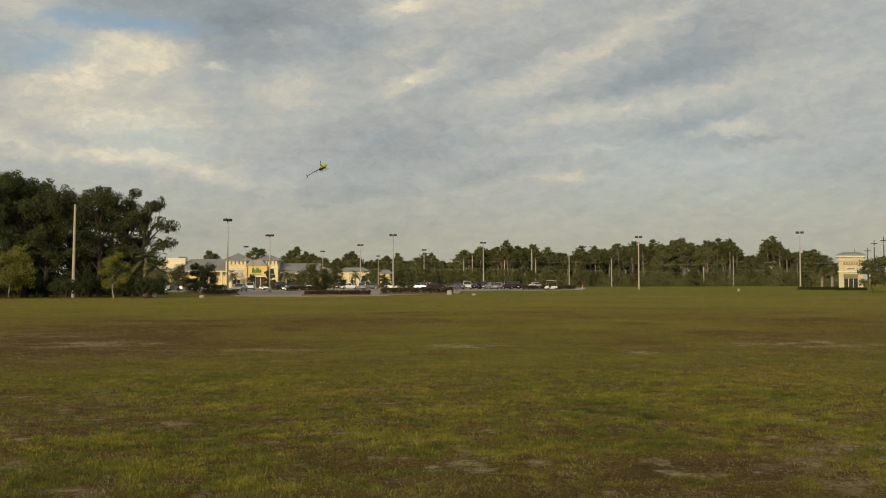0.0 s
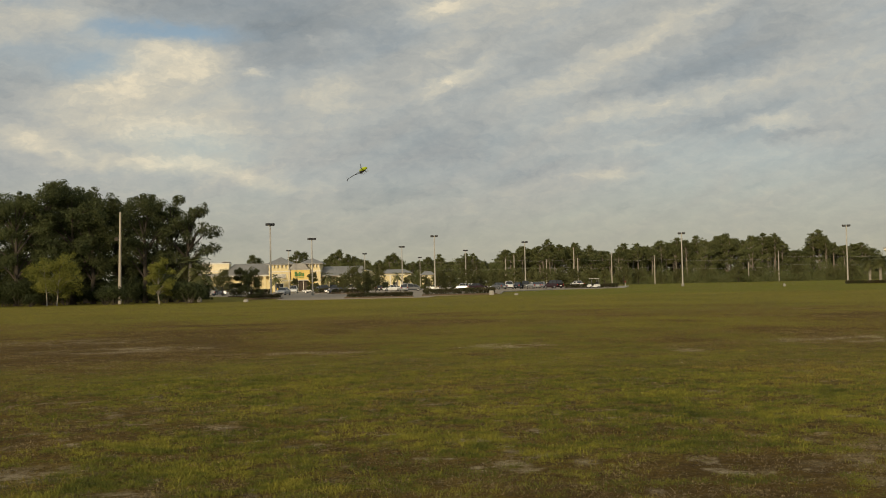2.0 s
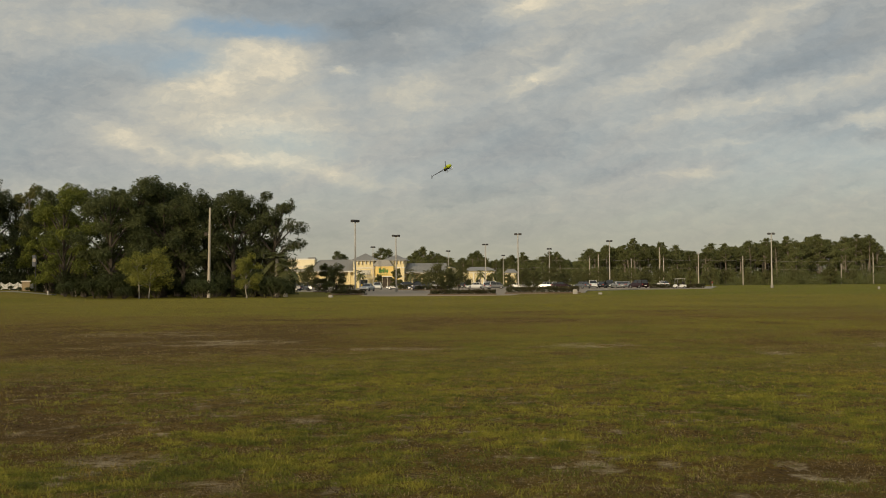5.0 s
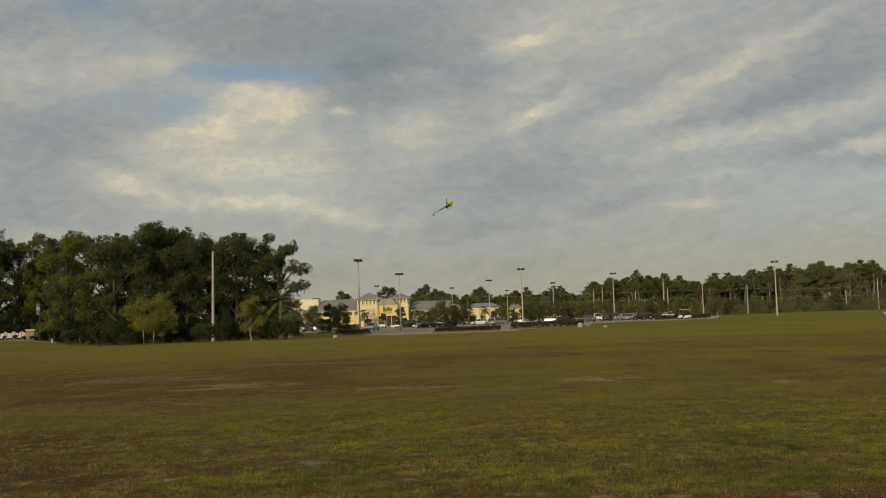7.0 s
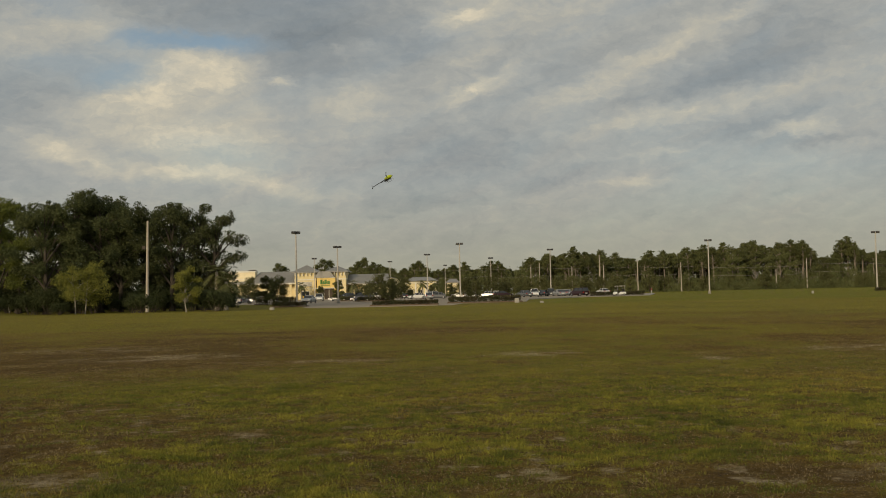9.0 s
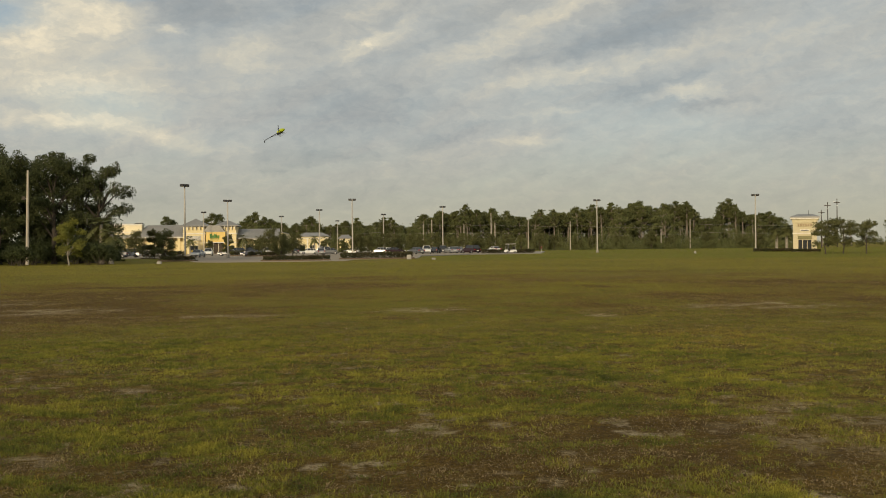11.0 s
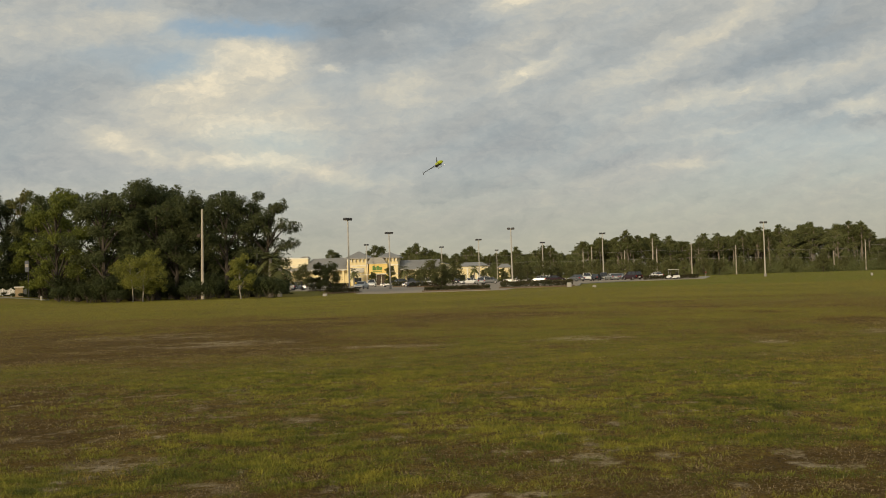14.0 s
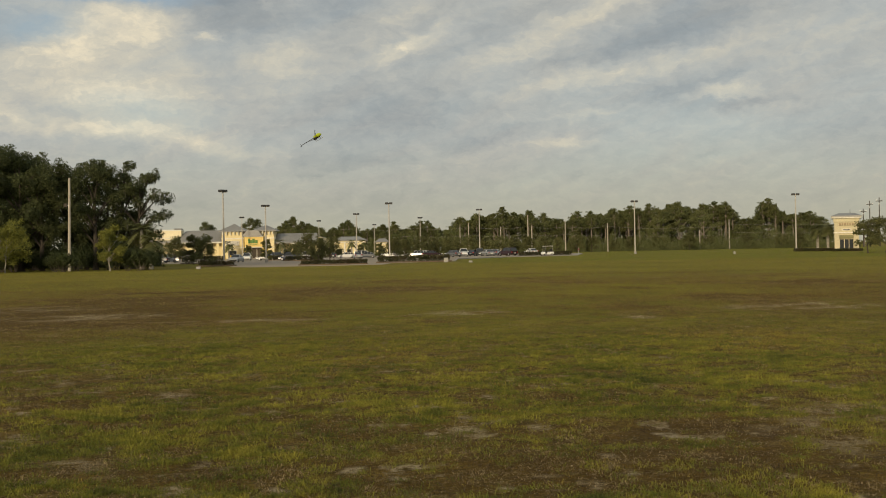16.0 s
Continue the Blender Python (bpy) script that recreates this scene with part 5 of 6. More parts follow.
tall = utility_pole(10.7, M_POLEWOOD, "pale weathered pole standing before the grove", False, 0.16)
tall.matrix_basis = pose(*bearing(-17.28, 127), 0, 1.0, 0)
part("pole_box", boxes((-0.62, -0.14, 7.35, -0.2, 0.14, 7.75), bevel=0.03), M_BARK, tall, "small dark box")
part("pole_bracket", boxes((-0.25, -0.05, 7.5, 0.0, 0.05, 7.56)), M_METAL, tall)
WIREPOLES = [(3.55, 330, 1.24), (4.02, 330, 1.45), (5.78, 326, 1.2), (7.27, 300, 1.79), (7.48, 320, 1.23), (9.3, 322, 1.5), (11.58, 324, 1.27), (16.43, 340, 0.77), (17.95, 330, 1.31)]
wood = utility_pole(9.0, M_POLEWOOD, "weathered wooden utility pole before the far woods")
armed = utility_pole(9.0, M_BARK, "dark wooden utility pole with a crossarm", 2)
first_armed = True
tops = []
for i, (az, d, el) in enumerate(WIREPOLES):
    h = 1.6 + d * math.tan(radians(el))
    m = pose(*bearing(az, d), 0, 0, -az) @ Matrix.Diagonal((1, 1, h / 9.0, 1))
    if i == 0:
        wood.matrix_basis = m
    else:
        copy_thing(wood, m @ Matrix.Identity(4)).matrix_basis = m
    tops.append(Vector(bearing(az, d, h)))
for az, d, el in ((24.56, 320, 1.66), (24.87, 330, 2.05), (25.32, 330, 2.21)):
    h = 1.6 + d * math.tan(radians(el))
    (armed if first_armed else copy_thing(armed, Matrix.Identity(4))).matrix_basis = pose(*bearing(az, d), 0, 0, -az) @ Matrix.Diagonal((1, 1, h / 9.0, 1))
    first_armed = False


def wire(a, b, sag):
    bm = bmesh.new()
    pts = [a.lerp(b, t) - Vector((0, 0, sag * 4 * t * (1 - t))) for t in np.linspace(0, 1, 13)]
    tube(bm, pts, [0.022] * 13, 4)
    return tagged(part("overhead_wire", bm, M_WIRE), "thin weathered cable slung between utility poles", "cable", "overhead wires")


line = [Vector(bearing(az, 326, z)) for az, z in ((-3.0, 8.6), (1.0, 8.5), (4.0, 8.4), (7.4, 8.3), (9.3, 8.0), (11.58, 7.8), (16.4, 6.9), (18.0, 7.6), (24.8, 7.0))]
for drop in (0.0, 2.4):
    for a, b in zip(line, line[1:]):
        wire(a - Vector((0, 0, drop)), b - Vector((0, 0, drop)), 0.5)


# ---- palms ----
def palm(seed, h, label, fronds=52, reach=1.55):
    g = np.random.default_rng(seed)
    s = thing("palm_tree", (0, 0, 0), label, "palm tree")
    part("trunk", tube(bmesh.new(), [(0, 0, -0.1), (0, 0, h * 0.2), (0.05, 0, h * 0.8), (0.05, 0, h)], [0.3, 0.23, 0.25, 0.16], 9), M_PALEBARK, s)
    for i in range(fronds):
        a, up = i * 2.4, g.uniform(-1.0, 1.2)
        v, f = [], []
        n = 9
        spine = []
        for k in range(n):
            t = k / (n - 1)
            q = reach * t * g.uniform(0.97, 1.03)
            spine.append(Vector((0.05 + q * math.cos(a) * math.cos(up * (1 - 0.4 * t)), q * math.sin(a) * math.cos(up * (1 - 0.4 * t)), h + q * math.sin(up) - 0.95 * t * t * reach * 0.5)))
        side = Vector((-math.sin(a), math.cos(a), 0))
        for k in range(2, n - 1):
            w = 0.62 * math.sin(math.pi * k / n) + 0.12
            for sg in (-1, 1):
                tip = spine[k] + side * sg * w + (spine[k + 1] - spine[k]) * 1.2 - Vector((0, 0, 0.22 * w))
                m0 = len(v)
                v += [spine[k], spine[k + 1], tip]
                f.append((m0, m0 + 1, m0 + 2))
        arrays("frond", [tuple(p) for p in v], f, M_PALM, s)
    return s


pa = palm(5, 4.2, "cabbage palm with a pale trunk near the corner building")
pa.matrix_basis = pose(*bearing(22.35, 200), 0, 0, 0)
copy_thing(pa, pose(*bearing(22.85, 198), 0, 0, 80))
sp = palm(6, 4.6, "palm beside the supermarket front", 22, 2.0)
sp.matrix_basis = pose(*bearing(-6.25, 300), 0, 0, 0)
for az, d in ((-13.6, 128.5), (-2.4, 330), (-1.75, 335), (-9.0, 312)):
    copy_thing(sp, pose(*bearing(az, d), 0, 0, az * 50))
sp2 = palm(7, 3.4, "low dark palm at the edge of the grove", 24, 1.9)
sp2.matrix_basis = pose(*bearing(-13.1, 127), 0, 0, 0)
hedge(0, 0, 7, 1.6, 0.55, 31, "low dark hedge before the palms", 0.0).matrix_basis = pose(*bearing(22.2, 196), 0, 0, -20)
hedge(0, 0, 4.5, 1.0, 0.45, 32, "low clipped hedge at the corner building", 0.0).matrix_basis = pose(*bearing(23.8, 185), 0, 0, -20)

hedge(-11.7, 128.3, -3.6, 130.7, 0.45, 41, "low dark hedge on a car park island")
hedge(25.0, 211.0, 36.0, 213.0, 0.85, 48, "low brown-green hedge along the far end of the car park", 0.03)
hedge(-2.4, 138.4, 1.4, 142, 0.7, 42, "clipped dark hedge on a car park island")
hedge(1.5, 138.4, 7.2, 142, 0.78, 43, "loose reddish hedge on a car park island")
hedge(-26.0, 138.8, -21.6, 141.2, 0.5, 44, "low dark hedge on a car park island")
hedge(-37.3, 184.3, -30.3, 186.7, 1.1, 45, "square-cut dark hedge on a car park island")
hedge(-27.6, 228.3, -17.4, 230.7, 1.0, 46, "clipped dark hedge on a car park island")
hedge(-21.6, 205.3, -14.4, 207.7, 0.8, 47, "clipped dark hedge on a car park island")


# ---- cars ----
PAINTS = {
    "white": material("white_car_paint", (0.74, 0.74, 0.72), (0.7, 0.7, 0.68), scale=1, rough=0.25, spec=0.6),
    "silver": material("silver_car_paint", (0.42, 0.43, 0.44), (0.38, 0.39, 0.4), scale=1, rough=0.28, metal=0.5),
    "grey": material("grey_car_paint", (0.14, 0.145, 0.15), (0.12, 0.125, 0.13), scale=1, rough=0.28, metal=0.3),
    "black": material("black_car_paint", (0.02, 0.021, 0.024), (0.016, 0.017, 0.02), scale=1, rough=0.2),
    "maroon": material("maroon_car_paint", (0.028, 0.008, 0.010), (0.022, 0.007, 0.008), scale=1, rough=0.25),
    "navy": material("navy_car_paint", (0.022, 0.03, 0.055), (0.018, 0.025, 0.046), scale=1, rough=0.22),
    "tan": material("tan_car_paint", (0.42, 0.36, 0.26), (0.37, 0.31, 0.23), scale=1, rough=0.28, metal=0.3),
}
M_TYRE = material("black_rubber", (0.02, 0.02, 0.02), (0.028, 0.027, 0.026), scale=4, rough=0.9)
M_RIM = material("alloy_rim", (0.45, 0.45, 0.46), (0.36, 0.36, 0.37), scale=4, rough=0.35, metal=0.8)
M_HEAD = material("clear_headlight", (0.7, 0.72, 0.74), (0.6, 0.62, 0.64), scale=4, rough=0.1)
M_TAIL = material("red_tail_light", (0.4, 0.02, 0.02), (0.3, 0.015, 0.015), scale=4, rough=0.2)


def loft(sections):
    """A body from outlines across the car, each: x, half width, bottom, shoulder, top, half width at the top."""
    bm = bmesh.new()
    rings = []
    for x, w, lo, mid, hi, wt in sections:
        rings.append([bm.verts.new(p) for p in ((x, -w * 0.94, lo), (x, -w, lo + (mid - lo) * 0.45), (x, -w * 0.97, mid), (x, -wt, hi), (x, wt, hi), (x, w * 0.97, mid), (x, w, lo + (mid - lo) * 0.45), (x, w * 0.94, lo))])
    for r, s in zip(rings, rings[1:]):
        for k in range(8):
            bm.faces.new((r[k], r[(k + 1) % 8], s[(k + 1) % 8], s[k]))
    bm.faces.new(rings[0])
    bm.faces.new(rings[-1][::-1])
    bmesh.ops.recalc_face_normals(bm, faces=bm.faces)
    for f in bm.faces:
        f.smooth = False
    return bm


KINDS = {
    # length, width, body height, cabin: foot front, roof front, roof back, foot back, roof height
    "sedan": (4.7, 1.8, 0.92, 1.15, 0.35, -0.95, -1.85, 1.45),
    "suv": (4.7, 1.9, 1.08, 1.25, 0.65, -1.9, -2.25, 1.75),
    "van": (5.1, 1.95, 1.05, 1.75, 0.9, -2.1, -2.45, 1.78),
    "pickup": (5.6, 1.95, 1.08, 1.35, 0.75, -0.55, -0.8, 1.85),
}


def car(kind, paint, label):
    length, width, deck, f0, f1, b1, b0, roof = KINDS[kind]
    s = thing(kind if kind in ("van", "suv") else ("pickup_truck" if kind == "pickup" else "sedan_car"), (0, 0, 0), label, "car")
    h, w = length / 2, width / 2
    nose = deck - 0.18
    body = part("body", loft([(h, w * 0.8, 0.36, 0.52, 0.6, w * 0.72), (h - 0.12, w * 0.94, 0.25, 0.6, nose - 0.06, w * 0.82), (h - 0.75, w, 0.22, 0.66, nose + 0.06, w * 0.86), (f0, w, 0.22, 0.7, deck, w * 0.9),
                              (0, w, 0.22, 0.7, deck + 0.02, w * 0.91), (b0 if kind != "pickup" else -0.8, w, 0.22, 0.7, deck, w * 0.9), (-h + 0.25, w * 0.97, 0.24, 0.68, deck - 0.03, w * 0.86), (-h, w * 0.86, 0.36, 0.6, deck - 0.14, w * 0.76)]), PAINTS[paint], s)
    part("cabin", loft([(f0, w * 0.9, deck - 0.08, deck - 0.02, deck, w * 0.86), (f1, w * 0.89, deck - 0.08, deck + 0.02, roof - 0.03, w * 0.66), ((f1 + b1) / 2, w * 0.89, deck - 0.08, deck + 0.02, roof, w * 0.68),
                        (b1, w * 0.88, deck - 0.08, deck + 0.02, roof - 0.04, w * 0.66), (b0, w * 0.88, deck - 0.08, deck - 0.02, deck, w * 0.82)]), M_GLASS, s, "dark glazed cabin")
    part("roof", boxes((b1 + 0.03, -w * 0.68, roof - 0.06, f1 - 0.02, w * 0.68, roof + 0.015), bevel=0.03), PAINTS[paint], s)
    for x in (f1 + 0.0, (f1 + b1) / 2, b1):
        for y in (-1, 1):
            part("pillar", tube(bmesh.new(), [(x + (0.35 if x == f1 else 0.0), y * w * 0.875, deck - 0.02), (x, y * w * 0.69, roof - 0.02)], [0.05, 0.045], 5), PAINTS[paint], s)
    for x in (h - 0.85, -h + 0.95):
        for y in (-1, 1):
            wheel = part("wheel", tube(bmesh.new(), [(x, y * (w - 0.2), 0.33), (x, y * (w - 0.17), 0.33), (x, y * (w + 0.0), 0.33), (x, y * (w + 0.02), 0.33)], [0.27, 0.33, 0.33, 0.28], 16), M_TYRE, s)
            part("rim", tube(bmesh.new(), [(x, y * (w + 0.0), 0.33), (x, y * (w + 0.03), 0.33)], [0.21, 0.19], 12), M_RIM, wheel)
    for y in (-1, 1):
        part("headlight", boxes((h - 0.2, y * w * 0.72 - 0.2, 0.62, h - 0.03, y * w * 0.72 + 0.2, 0.76), bevel=0.03), M_HEAD, s)
        part("tail_light", boxes((-h + 0.0, y * w * 0.74 - 0.14, 0.66, -h + 0.12, y * w * 0.74 + 0.14, 0.9), bevel=0.03), M_TAIL, s)
        part("mirror", boxes((f0 - 0.35, y * (w + 0.07) - 0.09, deck - 0.02, f0 - 0.2, y * (w + 0.07) + 0.09, deck + 0.12), bevel=0.02), PAINTS[paint], s)
    part("bumper", boxes((h - 0.08, -w * 0.75, 0.3, h + 0.05, w * 0.75, 0.45), bevel=0.03), M_TYRE, s)
    part("plate", boxes((-h - 0.03, -0.26, 0.5, -h + 0.02, 0.26, 0.64)), M_WHITE, s)
    return s


models = {}


def park(kind, paint, az, d, turn, where):
    key = (kind, paint)
    if key not in models:
        models[key] = car(kind, paint, "%s %s parked in the car park" % (paint, {"suv": "sport utility car", "pickup": "pickup truck"}.get(kind, kind)))
        ob = models[key]
        ob.matrix_basis = pose(*bearing(az, d, 0.03), 0, 0, turn)
    else:
        ob = copy_thing(models[key], pose(*bearing(az, d, 0.03), 0, 0, turn))
    tagged(ob, "%s %s %s" % (paint, {"suv": "sport utility car", "pickup": "pickup truck"}.get(kind, kind), where))
    return ob


tail = "parked beside other cars in the car park"
for row in (("suv", "navy", -5.75, 215, 178), ("sedan", "silver", -8.6, 200, 262), ("suv", "white", -8.05, 246, 275), ("sedan", "grey", -7.0, 238, 175), ("van", "grey", -6.45, 242, 10),
            ("sedan", "white", -2.7, 255, 195), ("suv", "white", -1.75, 262, 10), ("sedan", "grey", -1.6, 240, 178), ("sedan", "silver", -2.1, 235, 100), ("sedan", "silver", 1.15, 246, 170), ("sedan", "white", 1.7, 252, 8),
            ("sedan", "maroon", 2.0, 240, 5), ("sedan", "white", 0.3, 256, 12), ("sedan", "grey", 3.15, 226, 118), ("suv", "white", 3.72, 232, 268), ("sedan", "black", 4.2, 236, 75), ("suv", "grey", 4.62, 240, 85), ("sedan", "silver", 5.05, 234, 108),
            ("sedan", "silver", 5.5, 236, 70), ("suv", "maroon", 6.15, 224, 122), ("sedan", "white", 7.43, 262, 110),
            ("suv", "navy", -12.75, 225, 170), ("van", "silver", -12.2, 228, 178), ("sedan", "white", -10.6, 240, 10), ("sedan", "silver", -4.8, 260, 90),
            ("suv", "white", -4.9, 225, 185), ("sedan", "black", -3.3, 268, 80), ("sedan", "tan", -11.1, 262, 20), ("sedan", "white", -0.3, 268, 172)):
    park(*row, tail)


def golf_cart():
    s = thing("golf_cart", (*bearing(8.3, 203)[:2], 0.03), "small white golf cart with a pale roof on the asphalt", "golf cart", turn=200)
    part("body", loft([(1.15, 0.5, 0.3, 0.5, 0.62, 0.4), (0.8, 0.58, 0.25, 0.55, 0.8, 0.45), (0.55, 0.6, 0.25, 0.36, 0.42, 0.55), (-0.25, 0.6, 0.25, 0.36, 0.44, 0.55), (-0.35, 0.6, 0.25, 0.6, 0.78, 0.52), (-1.15, 0.56, 0.3, 0.6, 0.72, 0.48)]), M_WHITE, s)
    part("seat", boxes((-0.75, -0.5, 0.78, -0.2, 0.5, 0.92), (-0.85, -0.5, 0.85, -0.74, 0.5, 1.3), bevel=0.03), M_TYRE, s)
    part("roof", boxes((-1.0, -0.6, 1.82, 0.75, 0.6, 1.9), bevel=0.03), M_TRIM, s)
    for x0, x1 in ((0.8, 0.6), (-0.95, -0.85)):
        for y in (-0.48, 0.48):
            part("roof_post", tube(bmesh.new(), [(x0, y, 0.7), (x1, y, 1.83)], [0.025, 0.025], 6), M_METAL, s)
    part("steering_wheel", tube(bmesh.new(), [(0.4, 0.25, 0.98), (0.37, 0.25, 1.02)], [0.17, 0.17], 10), M_TYRE, s)
    for x in (0.8, -0.75):
        for y in (-0.56, 0.56):
            wheel = part("wheel", tube(bmesh.new(), [(x, y - 0.09, 0.23), (x, y + 0.09, 0.23)], [0.23, 0.23], 14), M_TYRE, s)
            part("rim", tube(bmesh.new(), [(x, y - 0.1, 0.23), (x, y + 0.1, 0.23)], [0.12, 0.12], 10), M_RIM, wheel)
    return s


golf_cart()


# ---- odds and ends ----
def picket_fence():
    s = thing("white_fence", (*bearing(-27.95, 147)[:2], 1.1), "white painted fence with a scalloped top by the road", "fence", turn=27)
    for k in range(-16, 5):
        x = k * 1.0
        part("post", boxes((x - 0.07, -0.07, -0.1, x + 0.07, 0.07, 0.98)), M_WHITE, s)
        part("rail", boxes((x + 0.07, -0.03, 0.2, x + 0.93, 0.03, 0.3)), M_WHITE, s)
        for j in range(5):
            u = (j + 0.5) / 5
            part("slat", boxes((x + 0.1 + u * 0.8 - 0.075, -0.02, 0.12, x + 0.1 + u * 0.8 + 0.06, 0.02, 0.92 - 0.2 * math.sin(math.pi * u))), M_WHITE, s)
    pier = thing("stone_gate_pier", (*bearing(-26.4, 146)[:2], 0.72), "square tan stone pier with a cap at the fence's end", "pier", turn=26)
    part("shaft", boxes((-0.5, -0.5, -0.1, 0.5, 0.5, 1.36), bevel=0.04), M_BROWNWALL, pier)
    part("cap", boxes((-0.62, -0.62, 1.36, 0.62, 0.62, 1.53), bevel=0.05), M_TRIM, pier)


picket_fence()
for az, d, s in ((-25.95, 141, 0.3), (-26.3, 142, 0.34), (-26.7, 141, 0.3), (-27.1, 143, 0.36), (-27.6, 142, 0.3), (-28.1, 143, 0.33), (-28.7, 142, 0.3)):
    again(bush_b, az, d, s * 0.65, az * 60)
banner = thing("street_sign", (*bearing(-25.95, 140)[:2], 0.7), "blue-grey banner sign on a post, coloured dark as in the trees' shade", "sign")
part("post", tube(bmesh.new(), [(0, 0, -0.1), (0, 0, 4.8)], [0.06, 0.05], 8), M_DARK, banner)
# panel colour is darkened to stand for the shade it hangs in
part("panel", boxes((-0.42, -0.03, 3.3, 0.12, 0.03, 4.7), bevel=0.02), M_BLUEGREY, banner)
part("plain_bar", boxes((-0.36, -0.05, 3.9, 0.06, -0.03, 4.3)), M_KERB, banner)
marker = thing("marker_post", (*bearing(-25.35, 126)[:2], 0.4), "short pale marker post at the kerb", "post")
part("post", boxes((-0.09, -0.09, -0.1, 0.09, 0.09, 0.62), bevel=0.02), M_CONCRETE, marker)
for az, d, wdt, h in ((-10.6, 119, 0.24, 0.25), (2.75, 133, 0.28, 0.55), (4.1, 126, 0.22, 0.2), (18.2, 170, 0.12, 0.4)):
    bm = boxes((-wdt, -0.25, -0.05, wdt, 0.25, h), bevel=0.06)
    b = thing("utility_box", (*bearing(az, d)[:2], 0), "small pale concrete utility box in the grass", "utility box")
    part("body", bm, M_CONCRETE, b)
    part("lid", boxes((-wdt * 0.9, -0.22, h, wdt * 0.9, 0.22, h + 0.04), bevel=0.015), M_KERB, b)
for az, d in ((-8.9, 290), (-8.6, 290), (-8.3, 290), (-9.2, 291)):
    bl = thing("bollard", (*bearing(az, d)[:2], 0.0), "yellow painted bollard before the supermarket", "bollard", "yellow bollards")
    part("post", tube(bmesh.new(), [(0, 0, 0), (0, 0, 1.25), (0, 0, 1.35)], [0.14, 0.14, 0.07], 10), M_YELLOW, bl)
cross = thing("warning_sign", (*bearing(-7.02, 236)[:2], 0.0), "yellow diamond warning sign on a post", "sign", turn=6)
part("post", tube(bmesh.new(), [(0, 0, 0), (0, 0, 2.6)], [0.04, 0.04], 8), M_METAL, cross)
bm = boxes((-0.42, -0.02, -0.42, 0.42, 0.02, 0.42))
bmesh.ops.rotate(bm, verts=bm.verts, matrix=Matrix.Rotation(radians(45), 3, "Y"))
bmesh.ops.translate(bm, verts=bm.verts, vec=(0, -0.05, 2.5))
part("plate", bm, M_YELLOW, cross)


stop = thing("red_road_sign", (*bearing(10.0, 232)[:2], 0.0), "small red road sign on a thin post", "sign")
part("post", tube(bmesh.new(), [(0, 0, -0.1), (0, 0, 1.4)], [0.05, 0.05], 8), M_METAL, stop)
bm = tube(bmesh.new(), [(0, -0.07, 1.1), (0, -0.04, 1.1)], [0.2, 0.2], 8)
part("plate", bm, material("red_sign_paint", (0.20, 0.03, 0.025), (0.16, 0.025, 0.02), scale=2, rough=0.5), stop)


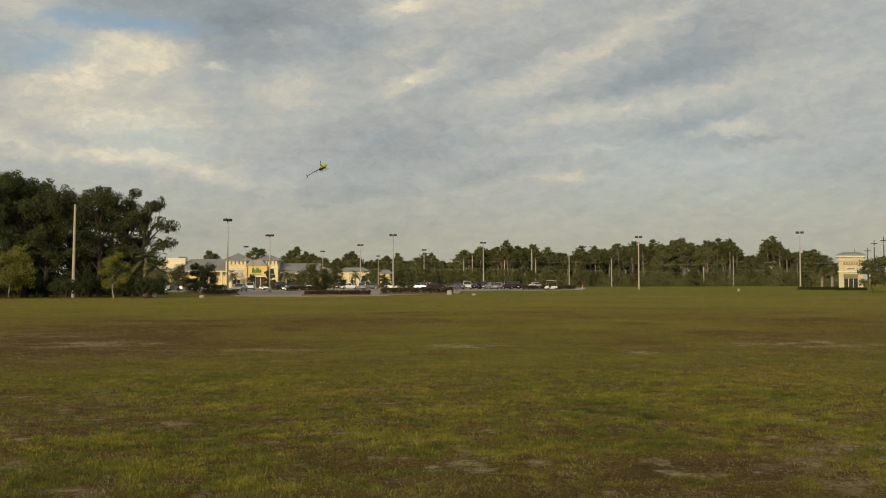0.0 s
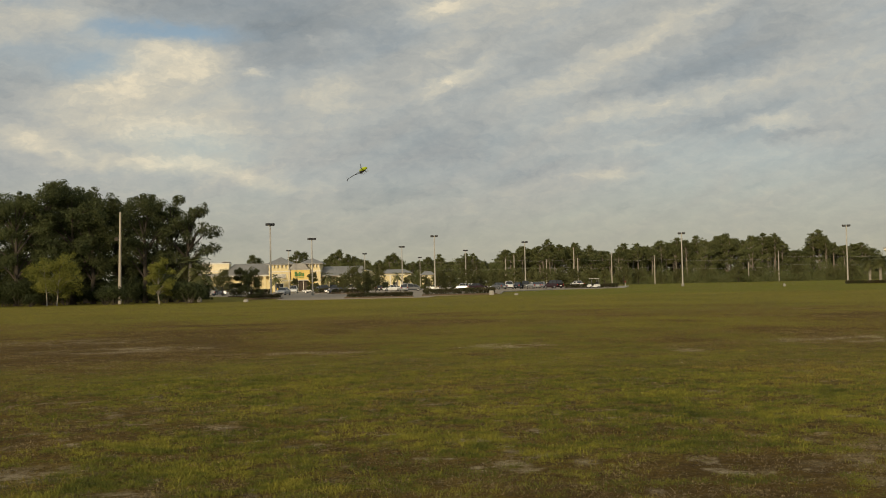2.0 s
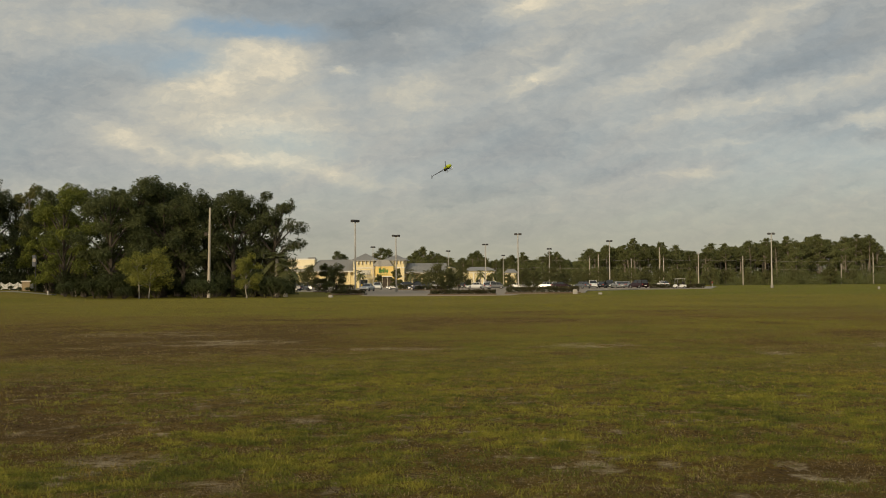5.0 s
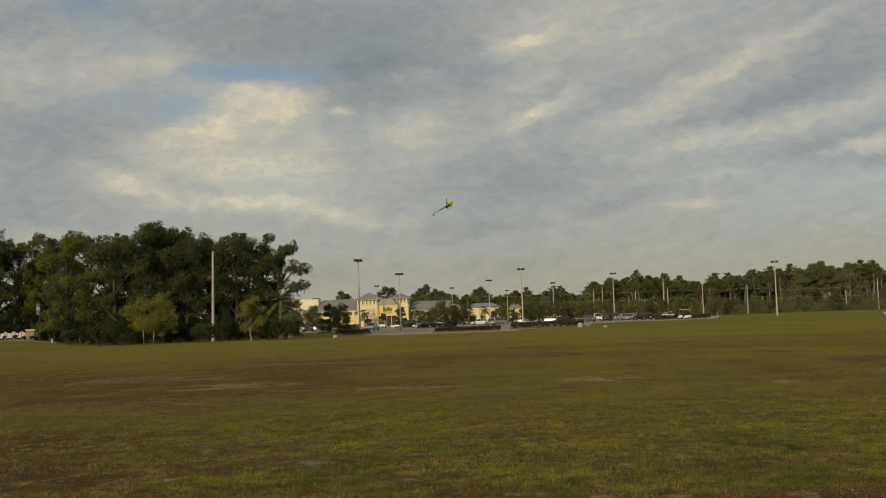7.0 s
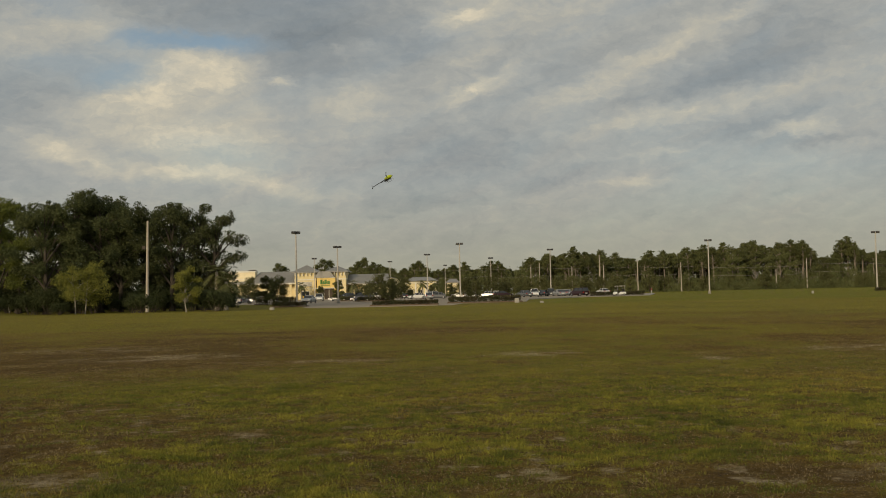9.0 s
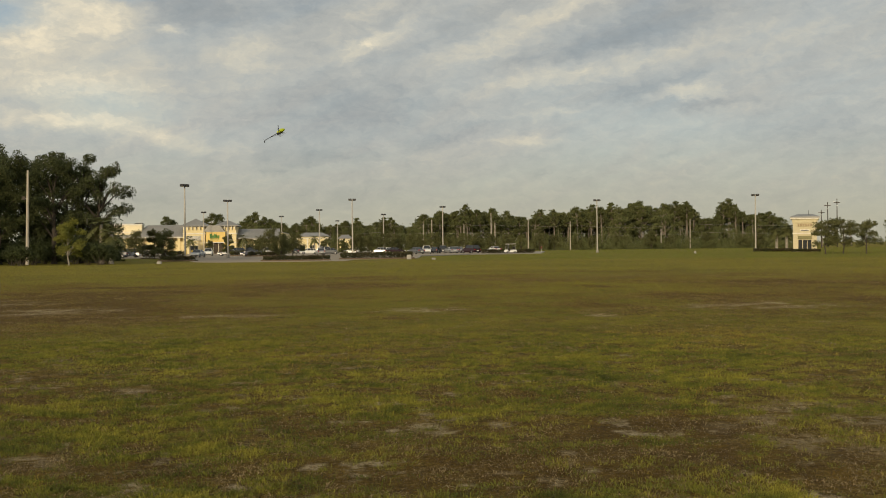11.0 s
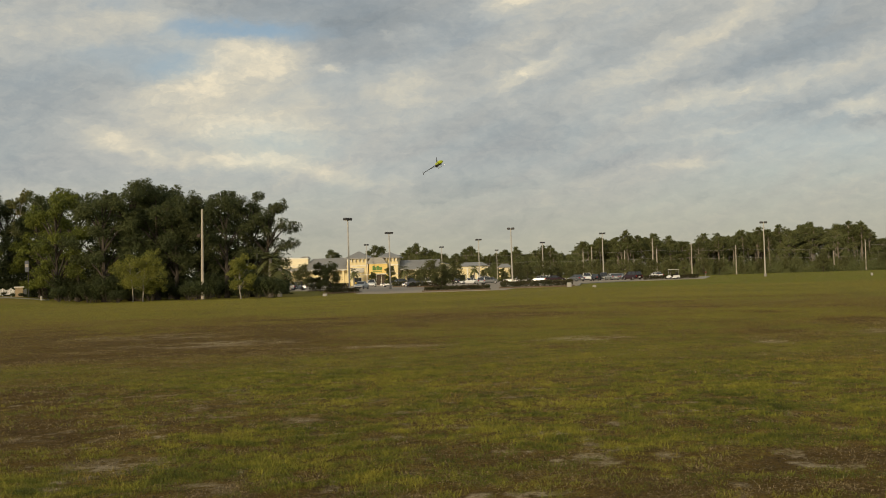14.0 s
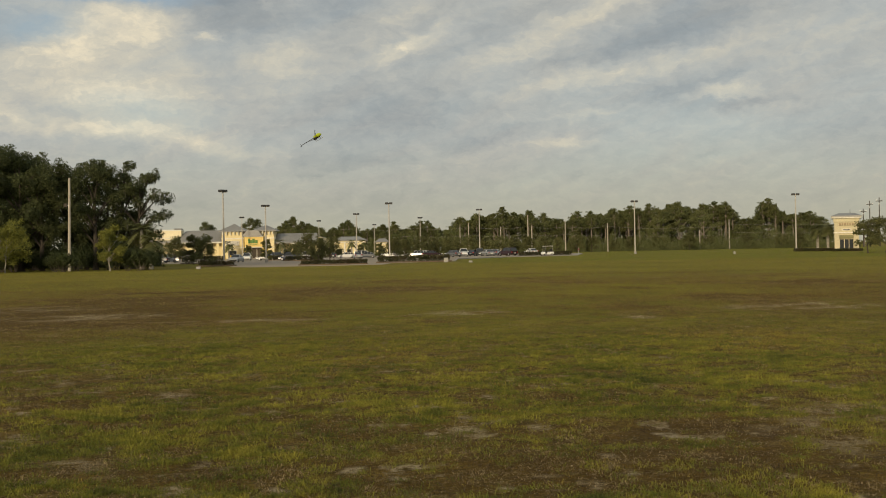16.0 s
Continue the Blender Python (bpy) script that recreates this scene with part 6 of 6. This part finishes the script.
# ---- the model helicopter ----
def helicopter():
    neon = material("neon_yellow_canopy", (0.46, 0.55, 0.02), (0.38, 0.47, 0.02), scale=3, rough=0.3)
    black = material("black_carbon", (0.02, 0.02, 0.022), (0.03, 0.03, 0.03), scale=30, rough=0.35)
    s = thing("model_helicopter", (0, 0, 0), "neon yellow and black model helicopter in the air", "model helicopter")
    bm = bmesh.new()
    rows = [(0.27, 0.014, -0.03), (0.23, 0.055, -0.02), (0.15, 0.086, -0.005), (0.06, 0.09, 0.01), (-0.04, 0.072, 0.018), (-0.14, 0.035, 0.03)]
    rings = []
    for x, r, z in rows:
        rings.append([bm.verts.new((x, r * 0.75 * math.cos(a), z + r * math.sin(a))) for a in np.linspace(0, 2 * math.pi, 13)[:-1]])
    for p, q in zip(rings, rings[1:]):
        for k in range(12):
            f = bm.faces.new((p[k], p[(k + 1) % 12], q[(k + 1) % 12], q[k]))
            f.smooth = True
    bm.faces.new(rings[0])
    bm.faces.new(rings[-1][::-1])
    bmesh.ops.recalc_face_normals(bm, faces=bm.faces)
    canopy = part("canopy", bm, neon, s, "bright neon yellow canopy")
    part("side_stripe", boxes((0.02, -0.056, -0.02, 0.2, 0.056, -0.008)), black, canopy)
    part("frame", boxes((-0.18, -0.045, -0.11, 0.14, 0.045, 0.0), (-0.12, -0.025, 0.02, 0.02, 0.025, 0.06), bevel=0.008), black, s)
    part("tail_boom", tube(bmesh.new(), [(-0.12, 0, -0.01), (-0.5, 0, -0.005), (-0.86, 0, 0.0)], [0.018, 0.016, 0.014], 8), black, s)
    for y in (-1, 1):
        part("boom_strut", tube(bmesh.new(), [(-0.14, y * 0.03, -0.08), (-0.5, 0, -0.012)], [0.005, 0.005], 5), black, s)
        skid = part("skid", tube(bmesh.new(), [(0.24, y * 0.11, -0.165), (0.2, y * 0.11, -0.185), (-0.16, y * 0.11, -0.185)], [0.007, 0.008, 0.007], 6), M_METAL, s)
        for x in (0.11, -0.08):
            part("strut", tube(bmesh.new(), [(x, y * 0.03, -0.09), (x, y * 0.08, -0.14), (x, y * 0.11, -0.183)], [0.008, 0.007, 0.007], 5), black, skid)
    fin = bmesh.new()
    prism(fin, [(-0.85, -0.01), (-0.9, -0.075), (-0.875, -0.08), (-0.81, -0.01)], -0.004, 0.004)
    part("tail_fin", fin, black, s)
    for a in (25, 205):
        bm = boxes((-0.008, 0.02, 0.02, 0.008, 0.026, 0.085))
        bmesh.ops.rotate(bm, verts=bm.verts, matrix=Matrix.Rotation(radians(a), 3, "Y"))
        bmesh.ops.translate(bm, verts=bm.verts, vec=(-0.87, 0, 0))
        part("tail_rotor_blade", bm, black, s)
    part("mast", tube(bmesh.new(), [(0, 0, 0.04), (0, 0, 0.15)], [0.009, 0.008], 8), M_METAL, s)
    part("rotor_head", boxes((-0.035, -0.02, 0.125, 0.035, 0.02, 0.15), bevel=0.006), black, s)
    for a in (72, 252):
        bm = boxes((0.05, -0.017, 0.134, 0.58, 0.017, 0.14))
        bmesh.ops.rotate(bm, verts=bm.verts, matrix=Matrix.Rotation(radians(a), 3, "Z"))
        part("rotor_blade", bm, black, s)
    return s


heli = helicopter()
heli.matrix_basis = Matrix.Translation(bearing(-4.2, 50, 1.6 + 50 * math.tan(radians(6.3)))) @ pose(0, 0, 0, 18, -32, 12)
